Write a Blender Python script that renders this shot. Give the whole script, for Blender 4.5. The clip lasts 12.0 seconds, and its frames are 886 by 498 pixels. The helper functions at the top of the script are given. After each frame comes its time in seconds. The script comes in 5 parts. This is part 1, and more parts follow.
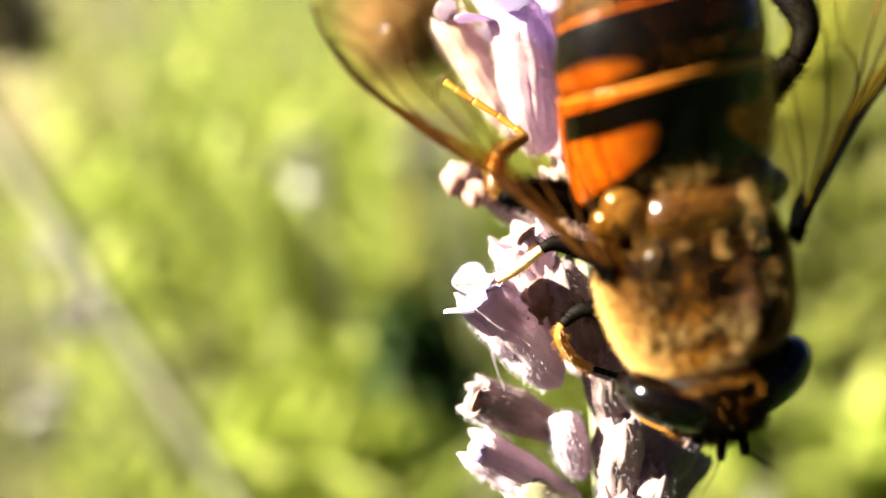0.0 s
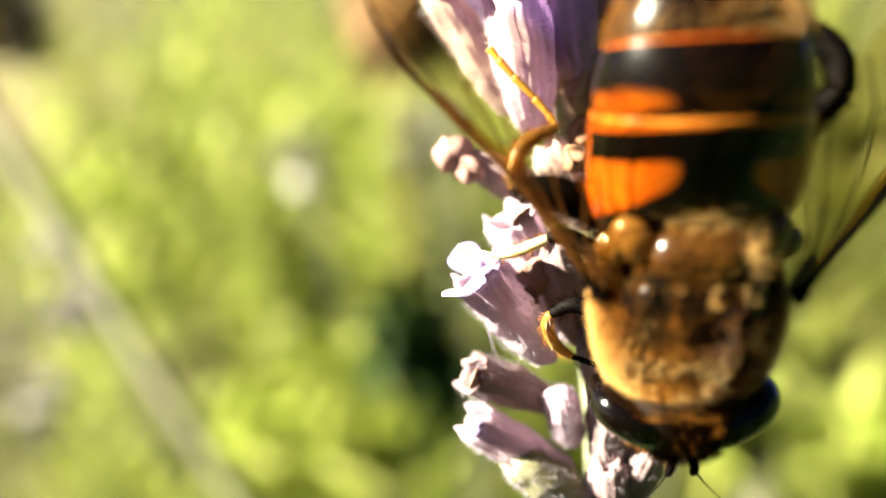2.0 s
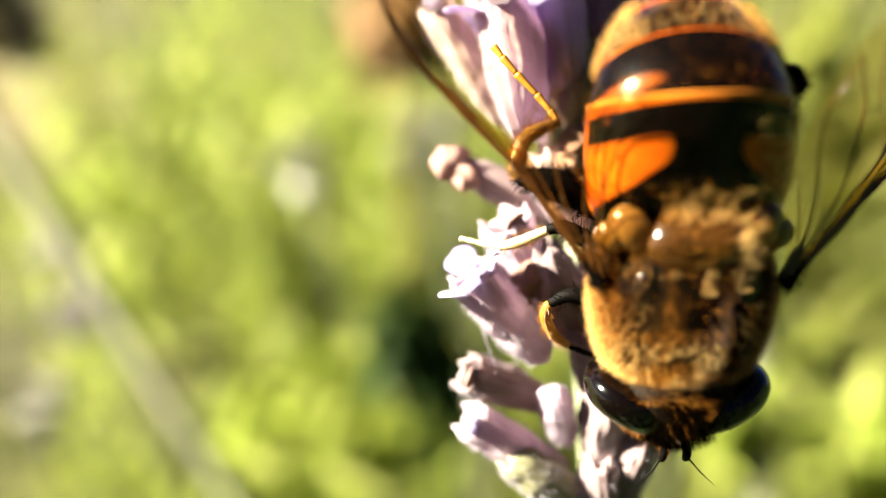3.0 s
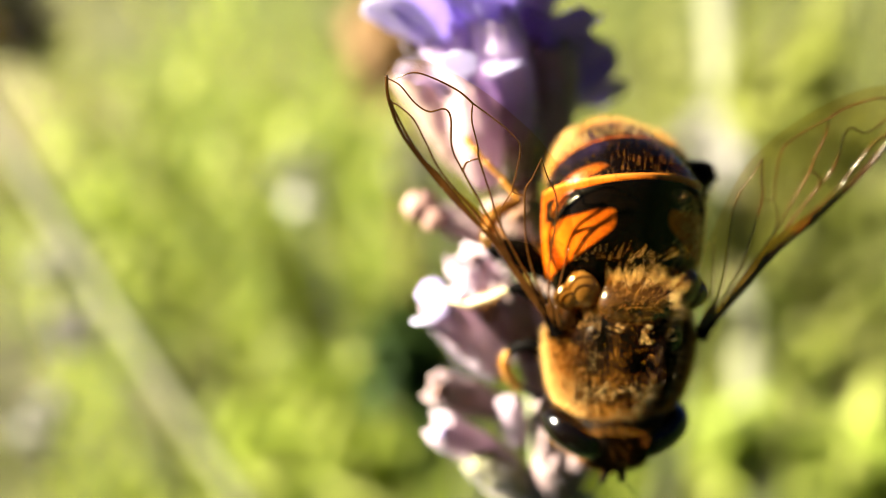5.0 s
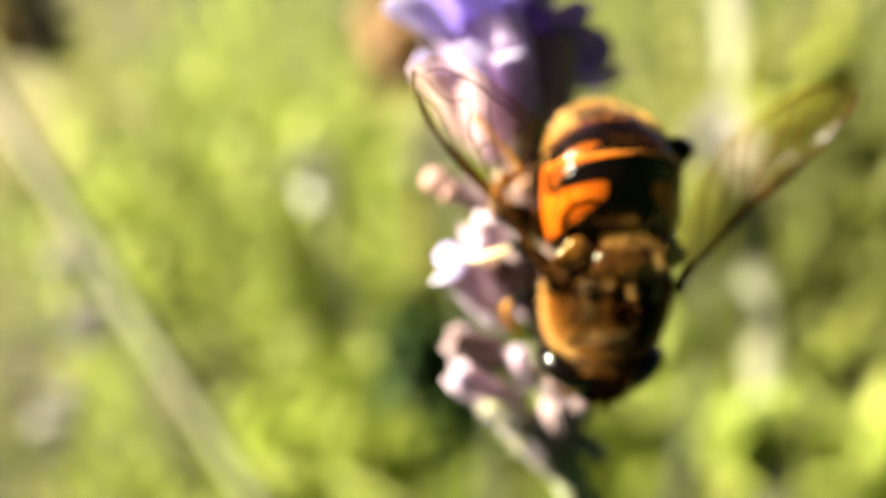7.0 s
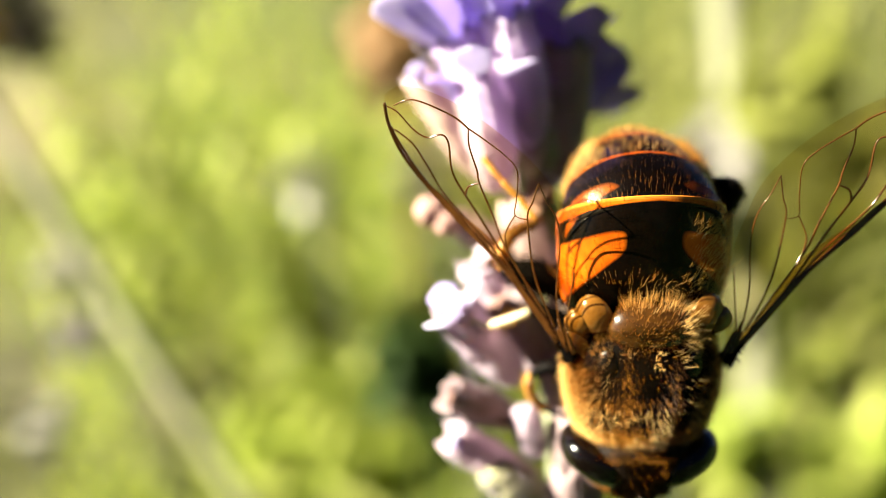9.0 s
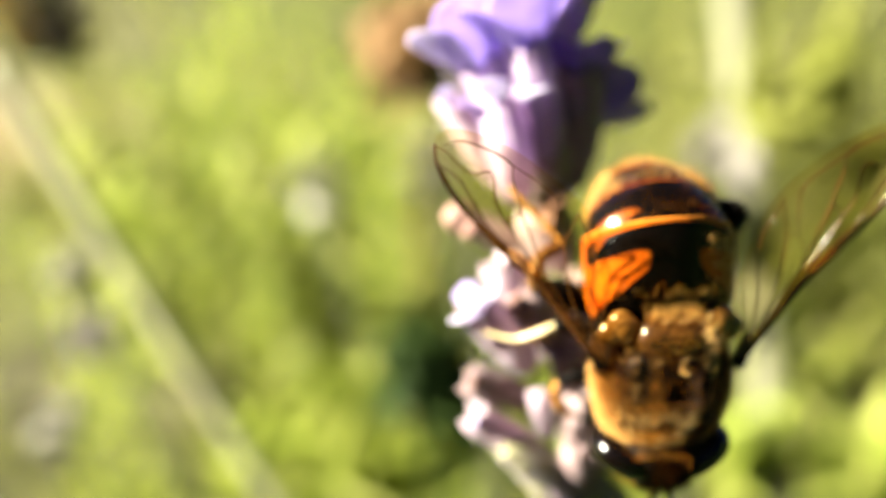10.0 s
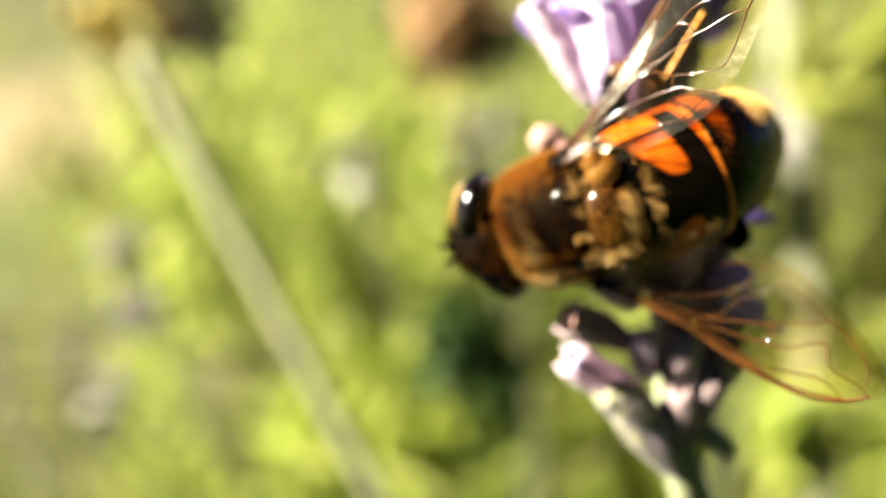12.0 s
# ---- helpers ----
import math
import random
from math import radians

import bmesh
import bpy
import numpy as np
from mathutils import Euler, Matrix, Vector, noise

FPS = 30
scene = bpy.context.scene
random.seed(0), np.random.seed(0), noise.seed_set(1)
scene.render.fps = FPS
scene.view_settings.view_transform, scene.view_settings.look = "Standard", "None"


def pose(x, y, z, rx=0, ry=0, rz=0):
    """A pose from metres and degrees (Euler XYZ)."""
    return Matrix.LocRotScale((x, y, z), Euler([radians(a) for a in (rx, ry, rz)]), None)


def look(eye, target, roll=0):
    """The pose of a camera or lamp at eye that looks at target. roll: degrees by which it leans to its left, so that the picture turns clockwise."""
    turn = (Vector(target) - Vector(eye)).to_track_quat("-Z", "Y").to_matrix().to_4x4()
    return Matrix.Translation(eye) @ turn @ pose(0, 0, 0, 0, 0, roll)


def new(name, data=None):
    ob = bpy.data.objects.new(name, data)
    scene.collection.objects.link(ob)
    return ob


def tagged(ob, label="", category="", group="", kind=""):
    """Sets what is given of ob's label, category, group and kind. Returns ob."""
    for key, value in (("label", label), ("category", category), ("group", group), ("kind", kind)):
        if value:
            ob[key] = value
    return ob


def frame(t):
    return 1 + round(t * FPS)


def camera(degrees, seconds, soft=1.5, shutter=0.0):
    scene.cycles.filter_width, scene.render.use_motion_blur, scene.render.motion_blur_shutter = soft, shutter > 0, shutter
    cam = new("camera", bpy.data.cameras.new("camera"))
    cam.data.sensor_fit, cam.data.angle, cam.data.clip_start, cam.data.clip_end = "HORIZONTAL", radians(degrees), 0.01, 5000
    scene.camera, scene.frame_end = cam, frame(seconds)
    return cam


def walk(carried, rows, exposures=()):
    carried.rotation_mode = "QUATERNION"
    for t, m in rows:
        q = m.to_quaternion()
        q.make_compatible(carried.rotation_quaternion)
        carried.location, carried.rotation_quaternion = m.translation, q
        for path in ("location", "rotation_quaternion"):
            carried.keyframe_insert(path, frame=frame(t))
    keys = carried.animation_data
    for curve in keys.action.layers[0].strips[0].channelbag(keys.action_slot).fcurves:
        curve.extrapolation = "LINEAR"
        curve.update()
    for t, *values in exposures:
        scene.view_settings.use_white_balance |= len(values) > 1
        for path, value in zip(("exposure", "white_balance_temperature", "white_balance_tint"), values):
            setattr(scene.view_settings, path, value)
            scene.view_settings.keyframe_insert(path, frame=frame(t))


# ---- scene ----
# ---- camera and its way ----
cam = camera(54, 12.0, soft=0.6)
cam.data.dof.use_dof = True
cam.data.dof.focus_distance = 0.0221
cam.data.dof.aperture_fstop = 27.0

walk(cam, [
    (0, pose(0.000000, 0.000000, 0.330000, 54.85, 0.09, 0.12)),
    (0.5, pose(0.000000, 0.000000, 0.330000, 54.89, -0.19, -0.27)),
    (1, pose(0.000000, 0.000000, 0.330000, 55.63, 0.04, 0.06)),
    (1.5, pose(0.000000, 0.000000, 0.330000, 55.07, 0.09, 0.12)),
    (2, pose(0.000000, 0.000000, 0.330000, 54.55, -0.09, -0.12)),
    (2.5, pose(0.000000, 0.000000, 0.330000, 54.33, -0.58, -0.82)),
    (3, pose(0.000000, 0.000000, 0.330000, 54.85, -0.04, -0.06)),
    (3.5, pose(0.000000, 0.000000, 0.330000, 55.26, 0.04, 0.06)),
    (5.5, pose(0.000000, 0.000000, 0.330000, 55.82, -0.13, -0.18)),
    (6, pose(0.000000, 0.000000, 0.330000, 55.48, -0.13, -0.18)),
    (6.5, pose(0.000000, 0.000000, 0.330000, 55.00, 0.11, 0.15)),
    (7, pose(0.000000, 0.000000, 0.330000, 55.41, 0.41, 0.58)),
    (9, pose(0.000000, 0.000000, 0.330000, 56.12, 0.11, 0.15)),
    (9.5, pose(0.000000, 0.000000, 0.330000, 56.16, 0.30, 0.43)),
    (10, pose(0.000000, 0.000000, 0.330000, 56.23, 0.45, 0.64)),
    (10.5, pose(0.000000, 0.000000, 0.330000, 55.19, 0.47, 0.67)),
    (11, pose(0.000000, 0.000000, 0.330000, 53.34, 1.00, 1.43)),
    (11.5, pose(0.000000, 0.000000, 0.330000, 54.66, 1.56, 2.23)),
    (12, pose(0.000000, 0.000000, 0.330000, 54.82, 1.96, 2.80)),
], exposures=[(0, 3.42), (3.5, 3.4), (5.5, 3.3), (9.5, 3.27), (12, 3.33)])

# ---- daylight ----
SUN_WAY = Vector((-0.85, 0.06, 0.52)).normalized()
world = bpy.data.worlds.new("sky")
scene.world = world
world.use_nodes = True
sky = world.node_tree.nodes.new("ShaderNodeTexSky")
sky.sky_type = 'NISHITA'
sky.sun_disc = False
sky.air_density = 0.05
sky.dust_density = 0.0
sky.sun_elevation = math.asin(SUN_WAY.z)
sky.sun_rotation = math.atan2(SUN_WAY.x, SUN_WAY.y)
world.node_tree.links.new(sky.outputs[0], world.node_tree.nodes["Background"].inputs[0])
world.node_tree.nodes["Background"].inputs[1].default_value = 0.05
sun_data = bpy.data.lights.new("sun", 'SUN')
sun_data.energy = 5.0
sun_data.angle = radians(0.55)
sun_data.color = (1.0, 0.95, 0.74)
sun = new("sun", sun_data)
sun.matrix_world = look(SUN_WAY * 2, (0, 0, 0))


# ---- materials ----
class Nodes:
    """A node material, written from its principled shader backwards."""

    def __init__(self, name):
        self.mat = bpy.data.materials.new(name)
        self.mat.use_nodes = True
        self.tree = self.mat.node_tree
        self.shader = self.tree.nodes["Principled BSDF"]
        self.out = self.tree.nodes["Material Output"]

    def add(self, kind, **values):
        node = self.tree.nodes.new(kind)
        for key, value in values.items():
            if key == "operation":
                node.operation = value
            elif key == "attribute_name":
                node.attribute_name = value
            elif key == "data_type":
                node.data_type = value
            else:
                node.inputs[key.replace("_", " ")].default_value = value
        return node

    def link(self, a, b):
        self.tree.links.new(a, b)

    def noise(self, scale, detail=4.0, rough=0.6):
        coord = self.tree.nodes.new("ShaderNodeTexCoord")
        node = self.add("ShaderNodeTexNoise", Scale=scale, Detail=detail, Roughness=rough)
        self.link(coord.outputs["Object"], node.inputs["Vector"])
        return node.outputs["Fac"]

    def ramp(self, fac, stops):
        node = self.tree.nodes.new("ShaderNodeValToRGB")
        ramp = node.color_ramp
        while len(ramp.elements) < len(stops):
            ramp.elements.new(0.5)
        for el, (at, col) in zip(ramp.elements, stops):
            el.position = at
            el.color = (*col, 1)
        self.link(fac, node.inputs[0])
        return node.outputs[0]

    def mix(self, fac, a, b):
        node = self.tree.nodes.new("ShaderNodeMix")
        node.data_type = 'RGBA'
        for socket, value in ((node.inputs[0], fac), (node.inputs[6], a), (node.inputs[7], b)):
            if isinstance(value, (tuple, float, int)):
                socket.default_value = (*value, 1) if isinstance(value, tuple) else value
            else:
                self.link(value, socket)
        return node.outputs[2]

    def bump(self, height, strength, distance):
        node = self.add("ShaderNodeBump", Strength=strength, Distance=distance)
        self.link(height, node.inputs["Height"])
        self.link(node.outputs[0], self.shader.inputs["Normal"])

    def colour(self, value):
        if isinstance(value, tuple):
            self.shader.inputs["Base Color"].default_value = (*value, 1)
        else:
            self.link(value, self.shader.inputs["Base Color"])

    def set(self, **values):
        for key, value in values.items():
            self.shader.inputs[key.replace("_", " ")].default_value = value

    def translucent(self, colour, share):
        """Lets part of the light through a thin sheet."""
        back = self.tree.nodes.new("ShaderNodeBsdfTranslucent")
        if isinstance(colour, tuple):
            back.inputs[0].default_value = (*colour, 1)
        else:
            self.link(colour, back.inputs[0])
        both = self.tree.nodes.new("ShaderNodeMixShader")
        both.inputs[0].default_value = share
        self.link(self.shader.outputs[0], both.inputs[1])
        self.link(back.outputs[0], both.inputs[2])
        self.link(both.outputs[0], self.out.inputs[0])


def two_tone(name, a, b, scale, rough=0.6, bump=0.3, distance=2e-5, through_light=0.0, spec=0.5, coat=0.0, fine=6.0):
    n = Nodes(name)
    broad = n.noise(scale)
    grain = n.noise(scale * fine, 3.0)
    tone = n.ramp(broad, [(0.3, a), (0.7, b)])
    col = n.mix(n.ramp(grain, [(0.35, (0.0, 0.0, 0.0)), (0.75, (0.35, 0.35, 0.35))]), tone, b)
    n.colour(col)
    n.set(Roughness=rough, Specular_IOR_Level=spec, Coat_Weight=coat, Coat_Roughness=0.08)
    n.bump(grain, bump, distance)
    if through_light:
        n.translucent(col, through_light)
    return n.mat


def leaf_like(name, dark, light, dry, share=0.35, rough=0.55):
    """Foliage whose blades differ from one to the next."""
    n = Nodes(name)
    geo = n.tree.nodes.new("ShaderNodeNewGeometry")
    tone = n.ramp(geo.outputs["Random Per Island"], [(0.0, dark), (0.6, light), (0.95, dry)])
    streak = n.noise(120.0)
    col = n.mix(n.ramp(streak, [(0.3, (0, 0, 0)), (0.8, (0.4, 0.4, 0.4))]), tone, light)
    n.colour(col)
    n.set(Roughness=rough, Specular_IOR_Level=0.15)
    n.translucent(col, share)
    return n.mat


def hair_like(name, a, b, share=0.4, rough=0.35, spec=0.25):
    n = Nodes(name)
    geo = n.tree.nodes.new("ShaderNodeNewGeometry")
    col = n.ramp(geo.outputs["Random Per Island"], [(0.0, a), (1.0, b)])
    n.colour(col)
    n.set(Roughness=rough, Specular_IOR_Level=spec)
    if share:
        n.translucent(col, share)
    return n.mat


def tergite_like():
    """Black polished cuticle with orange spots and margins."""
    n = Nodes("banded_cuticle")
    spot = n.add("ShaderNodeAttribute", attribute_name="orange")
    wear = n.noise(2500.0)
    black = n.ramp(wear, [(0.3, (0.0006, 0.0004, 0.0003)), (0.8, (0.0028, 0.0013, 0.0008))])
    amber = n.ramp(n.noise(450.0), [(0.25, (0.14, 0.017, 0.001)), (0.5, (0.26, 0.046, 0.002)), (0.75, (0.42, 0.105, 0.005))])
    edge = n.ramp(spot.outputs["Fac"], [(0.3, (0, 0, 0)), (0.72, (1, 1, 1))])
    half = n.add("ShaderNodeMath", operation='MULTIPLY')
    n.link(spot.outputs["Fac"], half.inputs[0])
    half.inputs[1].default_value = 0.5
    pale = n.ramp(half.outputs[0], [(0.55, (0, 0, 0)), (0.78, (1, 1, 1))])
    n.colour(n.mix(edge, black, n.mix(pale, amber, (0.38, 0.12, 0.015))))
    n.set(Roughness=0.22, Specular_IOR_Level=0.2)
    n.bump(n.noise(9000.0), 0.5, 1.2e-5)
    return n.mat


def membrane_like(name="wing_membrane", pale=(0.92, 0.85, 0.66), deep=(0.84, 0.73, 0.46), gloss_share=0.004, gloss_rough=0.25):
    """Clear wing skin with an amber tint and a thin gloss."""
    n = Nodes(name)
    clear = n.tree.nodes.new("ShaderNodeBsdfTransparent")
    tint = n.ramp(n.noise(500.0), [(0.3, pale), (0.75, deep)])
    n.link(tint, clear.inputs[0])
    gloss = n.tree.nodes.new("ShaderNodeBsdfGlossy")
    gloss.inputs["Roughness"].default_value = gloss_rough
    gloss.inputs[0].default_value = (1.0, 0.93, 0.75, 1)
    ripple = n.add("ShaderNodeBump", Strength=0.5, Distance=3e-5)
    n.link(n.noise(1500.0), ripple.inputs["Height"])
    n.link(ripple.outputs[0], gloss.inputs["Normal"])
    both = n.tree.nodes.new("ShaderNodeMixShader")
    both.inputs[0].default_value = gloss_share
    n.link(clear.outputs[0], both.inputs[1])
    n.link(gloss.outputs[0], both.inputs[2])
    n.link(both.outputs[0], n.out.inputs[0])
    return n.mat


TERGITE = tergite_like()
MEMBRANE = membrane_like()
AMBER_SKIN = membrane_like("amber_wing_skin", (0.84, 0.58, 0.26), (0.7, 0.42, 0.15), gloss_share=0.02)
VEIN = two_tone("wing_vein", (0.03, 0.01, 0.0025), (0.12, 0.042, 0.008), 700.0, rough=0.17, through_light=0.45, spec=0.9, coat=0.6)
THORAX = two_tone("thorax_cuticle", (0.0006, 0.0004, 0.0002), (0.005, 0.0024, 0.0007), 700.0, rough=0.75, bump=0.5, spec=0.02)
SCUTELLUM = two_tone("scutellum_cuticle", (0.01, 0.0032, 0.0004), (0.07, 0.027, 0.004), 1300.0, rough=0.22, spec=0.5, coat=0.8, through_light=0.3)
EYE = two_tone("eye_facets", (0.0006, 0.0004, 0.0004), (0.002, 0.001, 0.0007), 1200.0, rough=0.13, bump=0.03, distance=3e-6, spec=0.4)
CALLUS = two_tone("callus_cuticle", (0.001, 0.0006, 0.0003), (0.006, 0.003, 0.001), 1500.0, rough=0.24, bump=0.4, spec=0.2)
FACE = two_tone("face_cuticle", (0.002, 0.0012, 0.0007), (0.014, 0.007, 0.003), 1200.0, rough=0.7, spec=0.1)
SCALE = two_tone("honey_scale", (0.14, 0.055, 0.008), (0.28, 0.13, 0.028), 1300.0, rough=0.22, bump=0.25, spec=0.5, coat=1.0, through_light=0.5)
LEG_BLACK = two_tone("black_leg", (0.0006, 0.0004, 0.0003), (0.003, 0.0016, 0.001), 1500.0, rough=0.7, spec=0.06)
LEG_AMBER = two_tone("amber_leg", (0.277, 0.108, 0.0115), (0.462, 0.231, 0.0385), 1500.0, rough=0.35, through_light=0.2)
LEG_BROWN = two_tone("brown_leg", (0.0231, 0.00924, 0.00308), (0.308, 0.139, 0.0193), 900.0, rough=0.4, through_light=0.1)
LEG_PALE = two_tone("pale_leg", (0.477, 0.354, 0.154), (0.616, 0.524, 0.323), 1500.0, rough=0.4, through_light=0.2)
HAIR_GOLD = hair_like("golden_hair", (0.12, 0.038, 0.003), (0.52, 0.215, 0.027))
HAIR_PALE = hair_like("pale_hair", (0.58, 0.32, 0.075), (0.92, 0.66, 0.27))
HAIR_BROWN = hair_like("brown_hair", (0.012, 0.004, 0.0007), (0.15, 0.055, 0.008), share=0.25, spec=0.08)
HAIR_DARK = hair_like("dark_hair", (0.0004, 0.0003, 0.0002), (0.004, 0.002, 0.0007), share=0.0, rough=0.8, spec=0.0)
DOWN = hair_like("plant_down", (0.323, 0.262, 0.339), (0.578, 0.524, 0.578), share=0.5)
CALYX = two_tone("mauve_calyx", (0.46, 0.33, 0.42), (0.68, 0.55, 0.6), 350.0, rough=0.75, through_light=0.5)
CALYX_VIOLET = two_tone("violet_calyx", (0.49, 0.34, 0.58), (0.72, 0.57, 0.76), 350.0, rough=0.7, through_light=0.55)
CALYX_GREEN = two_tone("green_calyx", (0.246, 0.231, 0.108), (0.4, 0.37, 0.246), 350.0, rough=0.75, through_light=0.35)
# brown of dry calyces; also painted shade on those below the fly's head
CALYX_DRY_OR_SHADED = two_tone("brown_calyx", (0.19, 0.12, 0.12), (0.42, 0.3, 0.3), 350.0, rough=0.8, through_light=0.3)
PETAL = two_tone("lilac_petal", (0.42, 0.34, 0.68), (0.66, 0.57, 0.86), 400.0, rough=0.5, through_light=0.6)
PETAL_PALE = two_tone("pale_lilac_petal", (0.481, 0.424, 0.655), (0.712, 0.674, 0.789), 400.0, rough=0.55, through_light=0.5)
PETAL_DEEP = two_tone("violet_petal", (0.17, 0.105, 0.432), (0.34, 0.223, 0.68), 400.0, rough=0.6, through_light=0.35)
PETAL_DRY = two_tone("withered_petal", (0.154, 0.0693, 0.0539), (0.323, 0.185, 0.154), 600.0, rough=0.8, through_light=0.15)
STEM = two_tone("grey_green_stem", (0.123, 0.131, 0.0655), (0.216, 0.219, 0.131), 250.0, rough=0.7)
STRAW = two_tone("straw_stem", (0.17, 0.165, 0.1), (0.285, 0.27, 0.18), 120.0, rough=0.7)
STALK = two_tone("olive_straw", (0.078, 0.078, 0.042), (0.132, 0.128, 0.074), 120.0, rough=0.8)
YELLOW = two_tone("yellow_floret", (0.26, 0.17, 0.012), (0.44, 0.32, 0.045), 300.0, rough=0.7, through_light=0.3)
def turf_like():
    """Moss, clover and dry litter in soft patches."""
    n = Nodes("mossy_turf")
    broad, middle, fine = n.noise(7.0, 2.0, 0.5), n.noise(26.0, 3.0), n.noise(160.0, 4.0)
    green = n.ramp(middle, [(0.3, (0.0269, 0.037, 0.00448)), (0.5, (0.0526, 0.0627, 0.0084)), (0.72, (0.0896, 0.0924, 0.0179))])
    straw = n.ramp(middle, [(0.3, (0.0448, 0.0426, 0.0146)), (0.75, (0.0924, 0.0829, 0.0381))])
    both = n.mix(n.ramp(broad, [(0.42, (0, 0, 0)), (0.66, (1, 1, 1))]), green, straw)
    # a bare sandy patch and three darker ones, placed to fit the view
    place = n.tree.nodes.new("ShaderNodeTexCoord")
    for spot, reach, tone in (((-0.42, 0.66, 0.0), 0.17, (0.18, 0.128, 0.0788)), ((-0.26, 0.33, 0.0), 0.17, (0.036, 0.03, 0.017)), ((-0.75, 1.2, 0.0), 0.5, (0.05, 0.04, 0.022)), ((0.6, 0.85, 0.0), 0.42, (0.0336, 0.0353, 0.00952))):
        apart = n.tree.nodes.new("ShaderNodeVectorMath")
        apart.operation = 'DISTANCE'
        n.link(place.outputs["Object"], apart.inputs[0])
        apart.inputs[1].default_value = spot
        ragged = n.add("ShaderNodeMath", operation='MULTIPLY_ADD')
        n.link(broad, ragged.inputs[0])
        ragged.inputs[1].default_value = 0.12
        n.link(apart.outputs["Value"], ragged.inputs[2])
        both = n.mix(n.ramp(ragged.outputs[0], [(reach * 0.5, (0.9, 0.9, 0.9)), (reach * 1.3, (0, 0, 0))]), both, tone)
    n.colour(n.mix(n.ramp(fine, [(0.35, (0.3, 0.3, 0.3)), (0.6, (0, 0, 0))]), both, (0.0308, 0.0364, 0.00784)))
    n.set(Roughness=0.9, Specular_IOR_Level=0.2)
    n.bump(fine, 0.5, 0.004)
    return n.mat


SOIL = turf_like()
BARK = two_tone("dark_bark", (0.02, 0.014, 0.01), (0.06, 0.04, 0.025), 60.0, rough=0.9, bump=0.6, distance=0.002)
RUST = two_tone("rust_brown_leaf", (0.169, 0.0924, 0.0347), (0.262, 0.154, 0.0693), 60.0, rough=0.8, through_light=0.2)
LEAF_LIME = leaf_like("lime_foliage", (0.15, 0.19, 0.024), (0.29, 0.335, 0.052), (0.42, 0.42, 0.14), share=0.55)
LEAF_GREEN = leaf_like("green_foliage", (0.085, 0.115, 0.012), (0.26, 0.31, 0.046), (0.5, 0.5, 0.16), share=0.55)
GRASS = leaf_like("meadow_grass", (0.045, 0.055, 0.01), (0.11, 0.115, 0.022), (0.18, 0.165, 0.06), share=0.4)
# leaves whose dark colour itself stands for shade among the plants
LEAF_SHADE = leaf_like("shade_dark_foliage", (0.012, 0.024, 0.005), (0.022, 0.042, 0.008), (0.035, 0.055, 0.012), share=0.12)
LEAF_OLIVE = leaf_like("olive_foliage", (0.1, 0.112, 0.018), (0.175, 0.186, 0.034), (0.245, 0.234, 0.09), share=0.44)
BLOSSOM_WHITE = two_tone("pale_blossom", (0.22, 0.21, 0.165), (0.33, 0.305, 0.26), 200.0, rough=0.7, through_light=0.3)
BLOSSOM_MAUVE = two_tone("mauve_blossom", (0.216, 0.185, 0.193), (0.323, 0.285, 0.285), 200.0, rough=0.7, through_light=0.3)

# ---- building tools (millimetres inside, metres outside) ----
MM = 0.001


def part(name, bm, material, parent=None, label="", smooth=True):
    """Links a bmesh, given in millimetres, as one mesh object under a thing or under a part."""
    data = bpy.data.meshes.new(name)
    bmesh.ops.scale(bm, vec=(MM, MM, MM), verts=bm.verts)
    bm.to_mesh(data)
    bm.free()
    data.materials.append(material)
    if smooth:
        data.polygons.foreach_set("use_smooth", [True] * len(data.polygons))
    ob = new(name, data)
    ob.parent = parent
    if label:
        ob["label"] = label
    return ob


def raw_part(name, verts, faces, material, parent=None, label="", kind=""):
    """The same for long lists of vertices and faces."""
    data = bpy.data.meshes.new(name)
    data.from_pydata((np.asarray(verts) * MM).tolist(), [], faces)
    data.materials.append(material)
    ob = new(name, data)
    ob.parent = parent
    return tagged(ob, label=label, kind=kind)


def spline(rows, steps):
    """Rows of numbers, rounded into a smooth run of about steps rows."""
    p = np.array(rows, float)
    n = len(p)
    out = []
    for k in range(steps + 1):
        s = k / steps * (n - 1)
        i = min(int(s), n - 2)
        u = s - i
        p0, p1, p2, p3 = p[max(i - 1, 0)], p[i], p[i + 1], p[min(i + 2, n - 1)]
        out.append(0.5 * (2 * p1 + (p2 - p0) * u + (2 * p0 - 5 * p1 + 4 * p2 - p3) * u * u + (3 * p1 - p0 - 3 * p2 + p3) * u ** 3))
    return np.array(out)


